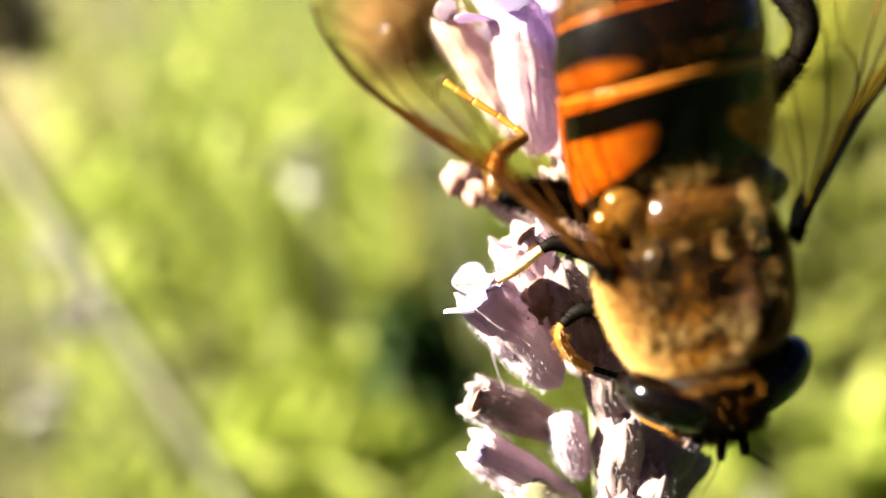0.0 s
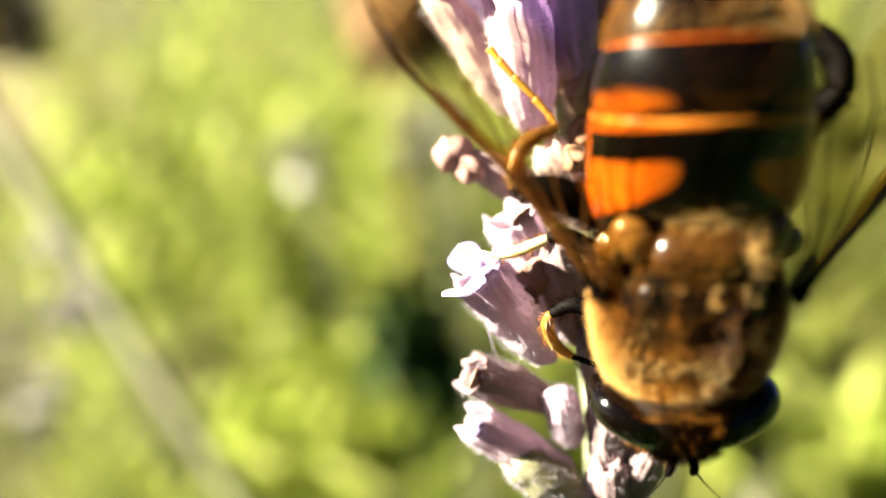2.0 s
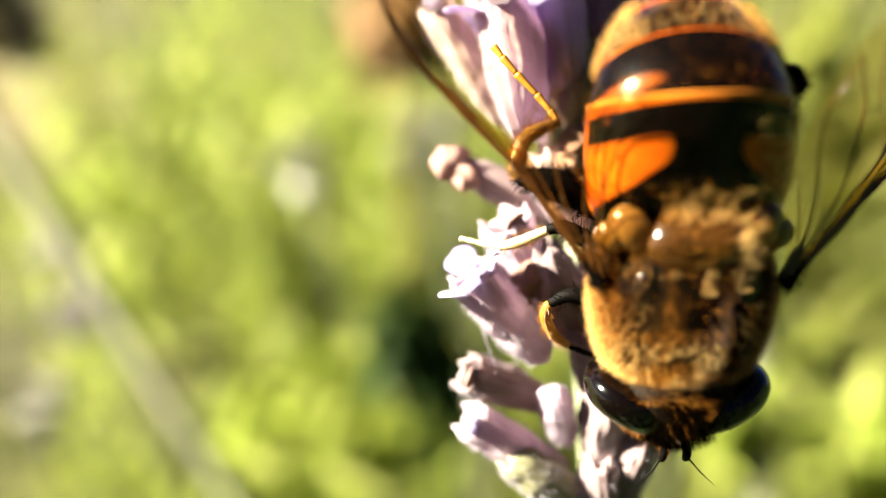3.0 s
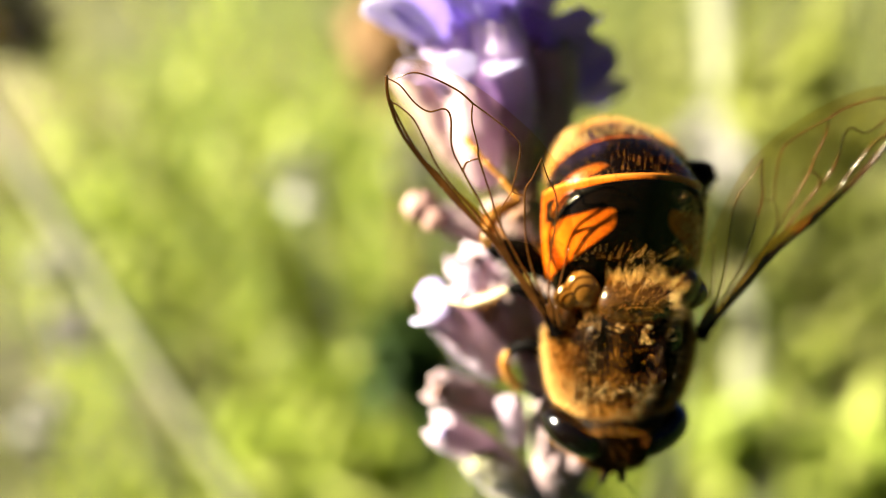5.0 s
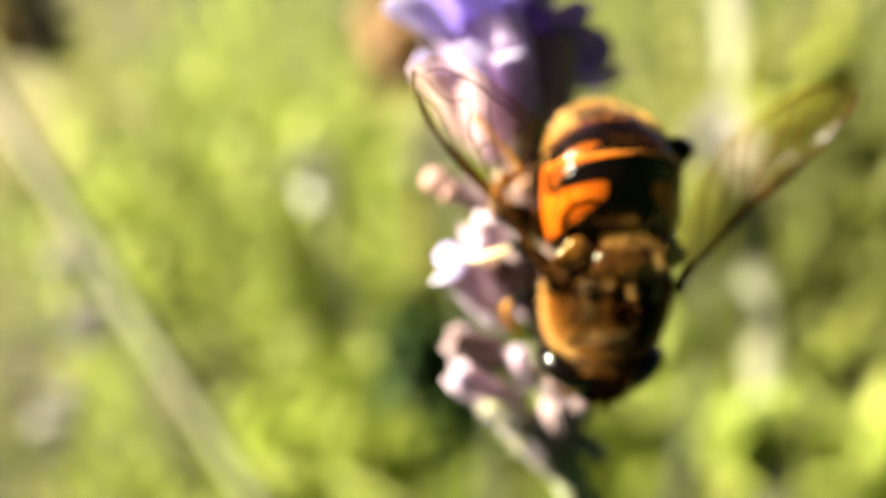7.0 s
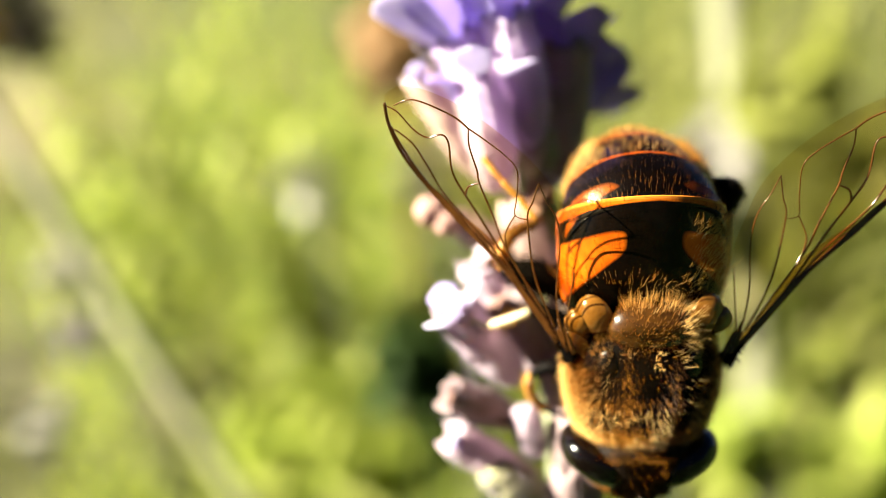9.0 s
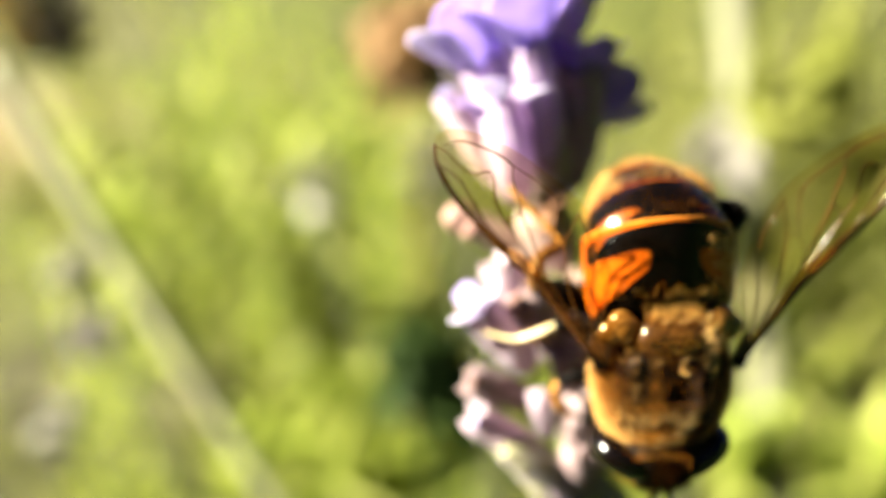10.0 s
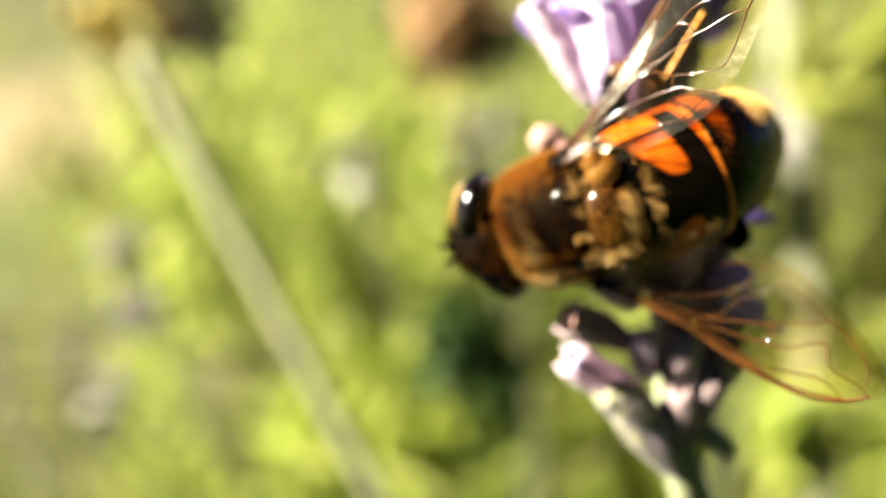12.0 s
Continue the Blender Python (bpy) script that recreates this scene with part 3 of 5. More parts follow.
        part("eye_rim", tube([(side * 0.45, -3.85, -0.35), (side * 1.05, -3.78, -0.6), (side * 1.7, -3.36, -0.85), (side * 2.0, -2.75, -1.0)], (0.05, 0.09, 0.07, 0.03), 20, 8), LEG_BROWN, head, "pale hairy rim below the eye")
        part("antenna", tube([(side * 0.2, -3.9, 0.15), (side * 0.28, -4.2, 0.15), (side * 0.3, -4.45, 0.0)], (0.09, 0.12, 0.1), 12, 10), LEG_BLACK, head, "short black antenna")
        part("bristle", tube([(side * 0.3, -4.35, 0.05), (side * 0.6, -4.7, 0.2), (side * 1.0, -5.1, 0.2)], (0.03, 0.018, 0.006), 14, 6), LEG_BLACK, head)
    part("snout", tube([(0, -3.8, -0.9), (0, -4.0, -1.6), (0, -3.9, -2.6)], (0.4, 0.3, 0.16), 14, 12), LEG_BLACK, head)
    halves = build_abdomen(fly, rng)
    wings = [build_wing(fly, side) for side in (-1, 1)]
    # fur, golden at the sides and shoulders, sparse and dark in the middle of the back
    def disc(q):
        return max(0.0, 1 - max(abs(q[0]) / 1.75, abs(q[1] + 0.15) / 1.55) ** 2)
    p, n = scatter(thorax, 44000, rng, lambda q, w: w[2] > -0.5 and rng.random() > 0.1 + 1.25 * disc(q) ** 0.5 + 0.2 * noise.noise(Vector(q) * 1.5))
    hairs("fur", p, n * 0.9 + np.array((0, -0.1, 0.2)), 0.17, 0.0026, HAIR_GOLD, thorax, rng, label="golden-brown fur on the thorax")
    p, n = scatter(thorax, 42000, rng, lambda q, w: -0.8 < w[2] < 0.4 + 0.55 * rng.random() and q[1] < 0.1 + 0.3 * rng.random() and abs(q[0]) > 0.55 + 1.1 * rng.random())
    hairs("fur", p, n + np.array((0, -0.2, 0.3)), 0.24, 0.003, HAIR_PALE, thorax, rng, label="pale golden fur on the flanks")
    def stripes(q):
        """Thin and dense places of the pile: two bare dark spots, pale lines and a cross seam."""
        bare = max(math.exp(-(((abs(q[0]) - 1.15) / 0.32) ** 2 + ((q[1] - 0.35) / 0.5) ** 2)), 0.7 * math.exp(-((q[0] / 0.35) ** 2 + ((q[1] + 0.1) / 0.9) ** 2)))
        seam = math.exp(-((q[1] + 0.55 + 0.15 * abs(q[0])) / 0.16) ** 2) + math.exp(-((abs(q[0]) - 0.65) / 0.14) ** 2)
        return 0.3 + 0.5 * min(seam, 1) - 0.75 * bare + 0.55 * noise.noise(Vector(q) * 1.8)
    p, n = scatter(thorax, 34000, rng, lambda q, w: w[2] > 0.0 and disc(q) > 0.02 and rng.random() < stripes(q))
    hairs("fur", p, n * 0.7 + np.array((0, -0.5, 0.1)), 0.12, 0.0024, HAIR_BROWN, thorax, rng, label="short brown pile on the back")
    p, n = scatter(thorax, 30000, rng, lambda q, w: w[2] > 0.2 and disc(q) > 0.02 and rng.random() < stripes(q) - 0.5)
    hairs("fur", p, n * 0.7 + np.array((0, -0.4, 0.1)), 0.13, 0.0024, HAIR_GOLD, thorax, rng, label="golden lines of pile on the back")
    p, n = scatter(thorax, 7000, rng, lambda q, w: w[2] > 0.0 and rng.random() < 0.4 * disc(q) ** 0.4)
    hairs("fur", p, n + np.array((0, 0.2, 0.1)), 0.2, 0.0045, HAIR_DARK, thorax, rng, label="dark fur on the back")
    p, n = scatter(thorax, 9000, rng, lambda q, w: q[1] < -1.45 - 0.35 * rng.random() and w[2] > -0.3)
    hairs("fur", p, n + np.array((0, 0.1, 0.3)), 0.2, 0.003, HAIR_GOLD, thorax, rng, label="golden collar behind the head")
    p, n = scatter(thorax, 15000, rng, lambda q, w: q[1] < -0.75 - 0.6 * rng.random() and w[2] > -0.4 and noise.noise(Vector(q) * 1.6) > 0.0)
    hairs("fur", p, n + np.array((0, -0.3, 0.2)), 0.19, 0.0028, HAIR_PALE, thorax, rng, label="pale golden fur on the shoulders")
    p, n = scatter(thorax, 500, rng, lambda q, w: w[2] > 0.3)
    hairs("fur", p, n + np.array((0, -0.2, 0.1)), 0.26, 0.004, HAIR_GOLD, thorax, rng)
    p, n = scatter(thorax, 14000, rng, lambda q, w: w[2] > 0.2 and 0.3 < q[1] < 0.8 and abs(q[0]) < 1.3 and noise.noise(Vector((q[0] * 3, q[1] * 2, 4.0))) + 0.5 * q[1] > 0.3)
    hairs("fur", p[:520], n[:520] + np.array((0, 0.3, 0.2)), 0.28, 0.004, HAIR_PALE, thorax, rng, label="pale tufts before the scutellum")
    p, n = scatter(thorax, 26000, rng, lambda q, w: 0.35 + 0.3 * rng.random() < q[1] < 1.6 and w[2] > -0.3 and abs(q[0]) > 0.95 + 0.25 * rng.random() and noise.noise(Vector(q) * 2.2) > -0.25)
    hairs("fur", p[:1500], n[:1500] + np.array((0, 0.4, 0.1)), 0.26, 0.003, HAIR_PALE, thorax, rng, label="pale golden fur behind the wing roots")
    p, n = scatter(scutellum, 2400, rng, lambda q, w: q[1] > 1.8 + 0.25 * rng.random() or q[0] > 0.6 + 0.3 * rng.random())
    hairs("fur", p, n + np.array((0, 0.4, 0.1)), 0.42, 0.0035, HAIR_PALE, scutellum, rng, label="golden fringe of the scutellum")
    p, n = scatter(scutellum, 1500, rng, lambda q, w: w[2] > 0.0)
    hairs("fur", p, n + np.array((0, 0.7, 0.0)), 0.15, 0.004, HAIR_GOLD, scutellum, rng)
    p, n = scatter(scutellum, 500, rng, lambda q, w: w[2] > 0.2 and q[0] > 0.3 * rng.random() - 0.2)
    hairs("fur", p, n + np.array((0, 0.7, 0.0)), 0.24, 0.0045, HAIR_DARK, scutellum, rng)
    p, n = scatter(head, 14000, rng, lambda q, w: abs(q[0]) < 0.8 and w[2] > -0.3 and q[1] < -2.3)
    hairs("fur", p, n + np.array((0, -0.3, 0.1)), 0.24, 0.005, HAIR_DARK, head, rng, label="dark fur on the crown")
    p, n = scatter(head, 12000, rng, lambda q, w: q[1] > -2.55 and w[2] > -0.2)
    hairs("fur", p, n + np.array((0, -0.1, 0.5)), 0.22, 0.003, HAIR_GOLD, head, rng)
    p, n = scatter(head, 520, rng, lambda q, w: abs(q[0]) < 0.5 and w[2] > 0.0 and q[1] < -2.4)
    hairs("fur", p, n + np.array((0.1, 0.1, 0.1)), 0.32, 0.005, HAIR_GOLD, head, rng)
    p, n = scatter(head, 4000, rng, lambda q, w: q[1] < -3.35 and q[2] < 0.1)
    hairs("fur", p, n, 0.2, 0.004, HAIR_GOLD, head, rng)
    # legs on both sides
    build_leg(fly, "hind_leg", (((-1.5, 1.5, -1.0), (-2.2, 2.05, -1.0), (-3.0, 2.4, -0.9), (-3.8, 2.6, -0.8)),
                                ((-3.8, 2.6, -0.8), (-3.88, 2.9, -0.9), (-3.6, 3.5, -1.2), (-2.8, 3.8, -1.6)),
                                ((-2.8, 3.8, -1.6), (-3.15, 4.3, -1.9), (-3.9, 5.1, -2.2), (-4.3, 5.6, -2.5))),
              ((0.28, 0.4, 0.4, 0.2), (0.13, 0.19, 0.19, 0.12), 0.1), (LEG_BLACK, LEG_BROWN, LEG_AMBER), rng, 1200)
    folding_leg, shin_parts = build_leg(fly, "hind_leg", (((1.5, 1.7, -1.2), (2.2, 2.6, -1.5), (3.0, 3.5, -1.5), (3.9, 4.1, -1.2)),
                                ((3.9, 4.1, -1.2), (4.3, 4.9, -1.2), (4.0, 6.0, -1.5), (3.2, 6.9, -1.9)),
                                ((3.2, 6.9, -1.9), (2.9, 7.3, -2.2), (2.5, 7.6, -2.6), (2.2, 7.7, -3.0))),
              ((0.3, 0.44, 0.42, 0.26), (0.25, 0.32, 0.36, 0.24), 0.16), (LEG_BLACK, LEG_BLACK, LEG_BLACK), rng, 2600, 0.2)
    middle_leg, _ = build_leg(fly, "middle_leg", (((-1.3, 0.2, -1.5), (-1.9, 0.7, -1.8), (-2.6, 1.1, -1.8), (-3.0, 1.05, -1.8)),
                                  ((-3.0, 1.05, -1.8), (-3.4, 0.85, -1.9), (-3.8, 0.65, -2.1), (-4.2, 0.5, -2.3)),
                                  ((-4.2, 0.5, -2.3), (-4.5, 0.5, -2.5), (-4.8, 0.55, -2.7), (-5.2, 0.6, -2.9))),
              ((0.2, 0.24, 0.2, 0.12), (0.12, 0.15, 0.15, 0.1), 0.08), (LEG_BLACK, LEG_PALE, LEG_PALE), rng, 300)
    build_leg(fly, "middle_leg", (((1.3, 0.2, -1.5), (1.8, 0.8, -2.0), (2.1, 1.2, -2.5), (1.9, 1.3, -3.0)),
                                  ((1.9, 1.3, -3.0), (1.6, 1.2, -3.3), (1.2, 1.0, -3.7), (0.6, 0.8, -4.2)),
                                  ((0.6, 0.8, -4.2), (0.3, 0.7, -4.4), (0.0, 0.6, -4.6), (-0.3, 0.5, -4.8))),
              ((0.2, 0.24, 0.2, 0.12), (0.12, 0.15, 0.15, 0.1), 0.08), (LEG_BLACK, LEG_PALE, LEG_PALE), rng, 300)
    front_leg, _ = build_leg(fly, "front_leg", (((-1.0, -1.5, -1.4), (-1.7, -0.9, -1.5), (-2.4, -0.6, -1.5), (-2.95, -0.85, -1.6)),
                                 ((-2.95, -0.85, -1.6), (-3.05, -1.2, -1.7), (-2.8, -1.8, -1.9), (-2.4, -2.2, -2.1)),
                                 ((-2.4, -2.2, -2.1), (-2.1, -2.4, -2.3), (-1.8, -2.6, -2.5), (-1.5, -2.8, -2.8))),
              ((0.18, 0.22, 0.2, 0.12), (0.12, 0.15, 0.15, 0.1), 0.09), (LEG_BLACK, LEG_AMBER, LEG_BLACK), rng, 300)
    build_leg(fly, "front_leg", (((1.0, -1.5, -1.4), (1.5, -1.0, -2.0), (1.7, -1.1, -2.5), (1.5, -1.5, -3.0)),
                                 ((1.5, -1.5, -3.0), (1.3, -1.8, -3.2), (1.0, -2.1, -3.5), (0.6, -2.4, -3.9)),
                                 ((0.6, -2.4, -3.9), (0.3, -2.5, -4.1), (0.0, -2.6, -4.3), (-0.3, -2.7, -4.5))),
              ((0.18, 0.22, 0.2, 0.12), (0.12, 0.15, 0.15, 0.1), 0.09), (LEG_BLACK, LEG_AMBER, LEG_BLACK), rng, 300)
    return fly, halves, wings, folding_leg, shin_parts, front_leg, middle_leg


# ---- the lavender spike; +y runs up the spike, +z to its sunny face ----
def axis(y):
    """The middle of the stem at the height y."""
    if y > -9:
        return Vector((-0.2 - 0.12 * y, y, -1.9))
    s = -9 - y
    return Vector((0.88 + 0.42 * s - 0.002 * s * s, y, -1.9 - 0.5 * s))


def lobe(length, width, thick, cup=0.0):
    """Rows of a rounded petal."""
    rows = []
    for s, w in ((0.0, 0.3), (0.12, 0.45), (0.35, 0.8), (0.6, 1.0), (0.8, 0.92), (0.93, 0.6), (1.0, 0.12)):
        z = cup * s * s
        rows.append((s * length, w * width / 2, z + thick / 2, z - thick / 2))
    return rows


def build_calyx(spike, base, tip, radius, material, rng, petals=(), down=260, teeth=True, label="", roll=0.0):
    """A ribbed, downy calyx from base to tip; petals: (material, length, width, tilt, turn)."""
    base, tip = Vector(base), Vector(tip)
    length = (tip - base).length
    m = along(base, tip, roll)
    bm = bmesh.new()
    seg, ny = 40, 22
    rings = []
    closed = not petals
    for i in range(ny + 1):
        s = i / ny
        r = radius * float(np.interp(s, (0, 0.08, 0.3, 0.6, 0.85, 0.95, 1.0), (0.3, 0.62, 0.88, 1.0, 0.9, 0.74, 0.52) if closed else (0.3, 0.62, 0.88, 1.0, 0.93, 0.94, 0.98)))
        ring = []
        for k in range(seg):
            a = 2 * math.pi * k / seg
            rib = 1 + 0.07 * math.cos(13 * a) + 0.03 * math.sin(3 * a + s * 4)
            y = s * length
            if teeth and i == ny:
                y += 0.09 * length * max(0, math.cos(5 * a))
            ring.append(bm.verts.new(m @ Vector((r * rib * math.cos(a), y, r * rib * math.sin(a)))))
        rings.append(ring)
    for s, f in ((1.01, 0.34), (0.97, 0.2), (0.93, 0.08)) if closed else ((0.97, 0.84), (0.7, 0.75), (0.45, 0.4)):
        rings.append([bm.verts.new(m @ Vector((radius * f * math.cos(2 * math.pi * k / seg), s * length, radius * f * math.sin(2 * math.pi * k / seg)))) for k in range(seg)])
    for a, b in zip(rings, rings[1:]):
        for k in range(seg):
            bm.faces.new((a[k], b[k], b[(k + 1) % seg], a[(k + 1) % seg]))
    bm.faces.new(rings[0])
    bm.faces.new(rings[-1][::-1])
    bmesh.ops.recalc_face_normals(bm, faces=bm.faces[:])
    for v in bm.verts:
        v.co += Vector(noise.noise_vector(v.co * 1.7)) * 0.09 + Vector(noise.noise_vector(v.co * 5.0)) * 0.025
    calyx = part("calyx", bm, material, spike, label)
    if down:
        p, n = scatter(calyx, down * 3, rng)
        hairs("down", p, n, 0.17, 0.005, DOWN, calyx, rng)
    for mat, plen, width, tilt, turn in petals:
        place = m @ pose(0, length * 0.94, 0) @ pose(0, 0, 0, 0, turn) @ pose(0, 0, radius * 0.55) @ pose(0, 0, 0, tilt)
        bm = loft(lobe(plen, width, 0.12, 0.25 * plen), 16, 16, m=place)
        for v in bm.verts:
            v.co += Vector(noise.noise_vector(v.co * 1.3)) * 0.1
        part("petal", bm, mat, calyx)
    return calyx


def build_spike():
    rng = np.random.default_rng(5)
    spike = tagged(new("lavender"), "purple lavender spike with downy calyces and open lilac florets", "flower")
    spike.empty_display_size = 0.004
    line = [axis(y) for y in (19, 14, 9, 4, 0, -4, -9, -14, -22, -34, -60)]
    line += [Vector((28, -110, -60)), Vector((34, -200, -125)), Vector((36, -280, -190))]
    part("stem", tube(line, [0.5, 0.55, 0.6, 0.6, 0.6, 0.62, 0.7, 0.8, 0.95, 1.0, 1.1, 1.2, 1.3, 1.4], 120, 12), STEM, spike, "grey-green lavender stem")
    five = [(PETAL, 2.2, 1.9, 30, a) for a in (0, 72, 144, 216, 288)]
    pale = [(PETAL_PALE, 2.0, 1.8, 45, a) for a in (0, 72, 144, 216, 288)]
    deep = [(PETAL_DEEP, 2.6, 2.2, 35, a) for a in (20, 92, 164, 236, 308)]
    short = [(PETAL_DEEP, 1.9, 1.6, 22, a) for a in (20, 92, 164, 236, 308)]
    build = lambda *a, **k: build_calyx(spike, *a, rng=rng, **k)
    # upper whorl
    build((-2.0, 3.0, 0.2), (-2.7, 6.7, 1.0), 0.85, CALYX_VIOLET, petals=[(PETAL_PALE, 1.9, 1.2, 45, -10), (PETAL_PALE, 1.5, 1.1, 65, 60), (PETAL, 1.3, 1.3, 60, 270), (PETAL, 2.4, 2.0, 10, 180)], down=900, label="fuzzy violet calyx")
    build((-2.6, 3.6, -0.8), (-4.7, 6.9, -0.4), 0.55, CALYX, petals=[(PETAL_PALE, 0.9, 0.7, 30, 0)], down=600, label="pale downy calyx")
    build((-1.2, 4.4, -1.2), (-3.4, 8.2, 0.0), 0.9, CALYX_VIOLET, petals=[(PETAL, 3.2, 2.6, 12, 0), (PETAL_PALE, 3.0, 2.4, 20, 300), (PETAL, 3.0, 2.4, 20, 60), (PETAL, 2.6, 2.0, 30, 180)], down=400)
    build((-0.8, 4.6, -0.4), (-1.8, 8.6, 1.0), 0.9, CALYX_VIOLET, petals=[(PETAL, 3.0, 2.6, 15, 0), (PETAL, 2.8, 2.4, 25, 290), (PETAL, 2.8, 2.4, 25, 70), (PETAL_DEEP, 2.4, 2.0, 30, 180)], down=400)
    build((0.2, 3.6, -1.6), (0.4, 8.0, -0.6), 0.9, CALYX_DRY_OR_SHADED, petals=short, down=300, label="dark violet-brown calyx")
    build((-0.4, 3.4, -1.4), (-0.9, 6.6, -0.2), 0.75, CALYX_DRY_OR_SHADED, down=300)
    build((-0.2, 3.6, -2.6), (0.9, 7.6, -2.4), 0.8, CALYX_DRY_OR_SHADED, petals=short, down=200)
    build((-0.2, 3.4, -3.0), (1.2, 7.0, -4.6), 0.9, CALYX_VIOLET, petals=deep, down=100)
    build((-0.8, 3.4, -3.2), (-2.4, 7.0, -4.6), 0.9, CALYX_VIOLET, petals=five, down=100)
    build((-0.5, 3.5, -0.9), (-0.35, 5.2, 0.0), 0.42, CALYX_GREEN, down=150, teeth=False, label="small pale bud")
    build((-1.6, 8.0, -1.8), (-3.9, 12.0, -0.8), 0.95, CALYX_VIOLET, petals=five, down=100)
    build((-1.4, 8.0, -1.0), (-1.6, 12.0, 0.8), 0.95, CALYX_VIOLET, petals=five, down=100)
    build((-1.2, 8.0, -2.0), (0.4, 11.8, -1.2), 0.95, CALYX_VIOLET, petals=deep, down=100)
    build((-1.2, 8.0, -2.8), (-0.6, 12.0, -4.6), 0.95, CALYX_VIOLET, petals=deep, down=50)
    build((-2.0, 13.0, -1.8), (-2.6, 17.0, -0.6), 0.9, CALYX_VIOLET, petals=five, down=50)
    build((-1.8, 13.0, -2.2), (-0.4, 17.0, -1.8), 0.9, CALYX_VIOLET, petals=five, down=50)
    # withered florets between the whorls
    for place, size in (((-4.25, 2.45, -1.0), 0.55), ((-3.75, 2.0, -0.8), 0.42), ((-0.6, 3.0, 0.2), 0.5), ((-1.9, -0.9, 0.5), 0.5), ((-2.2, -1.5, 0.6), 0.42), ((-0.9, 2.2, 0.5), 0.4)):
        bm = loft([(-1.0, 0.3, 0.3, -0.3), (-0.5, 0.9, 0.8, -0.8), (0.2, 1.0, 0.9, -0.9), (0.8, 0.5, 0.5, -0.5), (1.0, 0.1, 0.1, -0.1)], 16, 20, ripple=0.16, ribs=5,
                  m=pose(*place, 30, 10, 40) @ Matrix.Scale(size, 4))
        for v in bm.verts:
            v.co += Vector(noise.noise_vector(v.co * 3.0)) * 0.16
        part("withered_floret", bm, PETAL_DRY, spike, "withered brown-pink floret")
    build((-0.6, 0.6, -1.6), (-3.7, 2.3, -1.2), 0.55, CALYX_DRY_OR_SHADED, down=150)
    build((-0.2, 0.4, -1.0), (-1.6, 2.6, 0.2), 0.7, CALYX, down=400)
    build((0.0, 0.6, -1.4), (-0.7, 2.9, -0.2), 0.7, CALYX_GREEN, down=400)
    # middle whorl
    build((-1.4, -3.3, 0.0), (-3.5, -0.9, 1.3), 0.72, CALYX, petals=[(PETAL_PALE, 1.0, 1.2, 30, 0), (PETAL_PALE, 0.9, 1.1, 40, 75), (PETAL_PALE, 0.9, 1.1, 40, 285), (PETAL, 1.1, 1.0, 40, 180)], down=500, label="mauve calyx with a pale open floret")
    build((-0.8, -2.6, -1.0), (-2.6, 0.6, 0.2), 0.8, CALYX, petals=[(PETAL_DRY, 0.8, 0.7, 30, 20)], down=400)
    build((-0.3, -3.0, -0.6), (-1.5, -0.2, 0.6), 0.72, CALYX_DRY_OR_SHADED, down=300)
    build((0.2, -3.0, -0.8), (0.4, 0.2, 0.2), 0.75, CALYX, down=200)
    build((0.6, -3.0, -1.6), (2.2, -0.2, -1.0), 0.75, CALYX_DRY_OR_SHADED, petals=[(PETAL_DEEP, 1.6, 1.4, 40, a) for a in (0, 120, 240)], down=200)
    build((0.4, -3.2, -2.6), (1.4, 0.0, -3.8), 0.75, CALYX, down=60)
    build((-0.4, -3.2, -2.8), (-1.4, 0.0, -4.2), 0.75, CALYX, down=60)
    # lower whorl
    build((-1.2, -4.7, -0.9), (-3.6, -3.75, 0.3), 0.6, CALYX_DRY_OR_SHADED, petals=[(PETAL_DRY, 0.6, 0.6, 20, 0)], down=350, label="brown calyx with a withered tip")
    build((-0.7, -5.9, -0.6), (-1.2, -4.1, 0.4), 0.5, CALYX, down=300, teeth=False)
    build((-0.6, -7.0, -0.8), (-3.5, -5.1, 0.2), 0.62, CALYX, petals=[(PETAL_PALE, 0.6, 0.6, 30, 0)], down=400)
    build((-0.1, -7.6, -0.5), (-2.4, -6.2, 0.3), 0.62, CALYX_GREEN, down=400)
    # brown colour here stands for the fly's shade
    build((0.3, -6.6, -0.6), (0.3, -4.2, 0.2), 0.65, CALYX_DRY_OR_SHADED, down=200)
    build((0.8, -6.6, -1.2), (2.4, -4.4, -0.8), 0.65, CALYX_DRY_OR_SHADED, down=200)
    build((1.0, -6.8, -1.8), (3.0, -5.4, -2.2), 0.65, CALYX_DRY_OR_SHADED, down=100)
    build((0.6, -6.8, -2.6), (1.4, -4.2, -3.8), 0.65, CALYX, down=50)
    build((0.9, -9.6, -1.6), (-1.6, -7.0, -0.6), 0.6, CALYX_GREEN, down=300, label="slender green calyx below the spike")
    build((0.4, -7.2, -1.2), (2.4, -8.6, -0.8), 0.42, CALYX_GREEN, down=200, teeth=False, label="tan bud hanging from the spike")
    build((0.3, -4.6, -1.0), (-0.3, -2.6, 0.6), 0.6, CALYX_DRY_OR_SHADED, down=200)
    # also browned in place of shade below the head
    build((0.6, -8.4, -1.2), (0.2, -6.2, 0.2), 0.6, CALYX_DRY_OR_SHADED, down=200)
    build((0.9, -7.8, -1.0), (1.4, -5.6, 0.0), 0.6, CALYX_DRY_OR_SHADED, down=200)
    build((0.2, -9.0, -1.4), (-0.6, -7.0, -0.2), 0.55, CALYX, down=200)
    build((1.0, -5.4, -1.4), (2.3, -3.6, -0.6), 0.6, CALYX, petals=[(PETAL, 1.5, 1.3, 45, a) for a in (0, 72, 144, 216, 288)], down=200, label="mauve calyx with an open lilac floret")
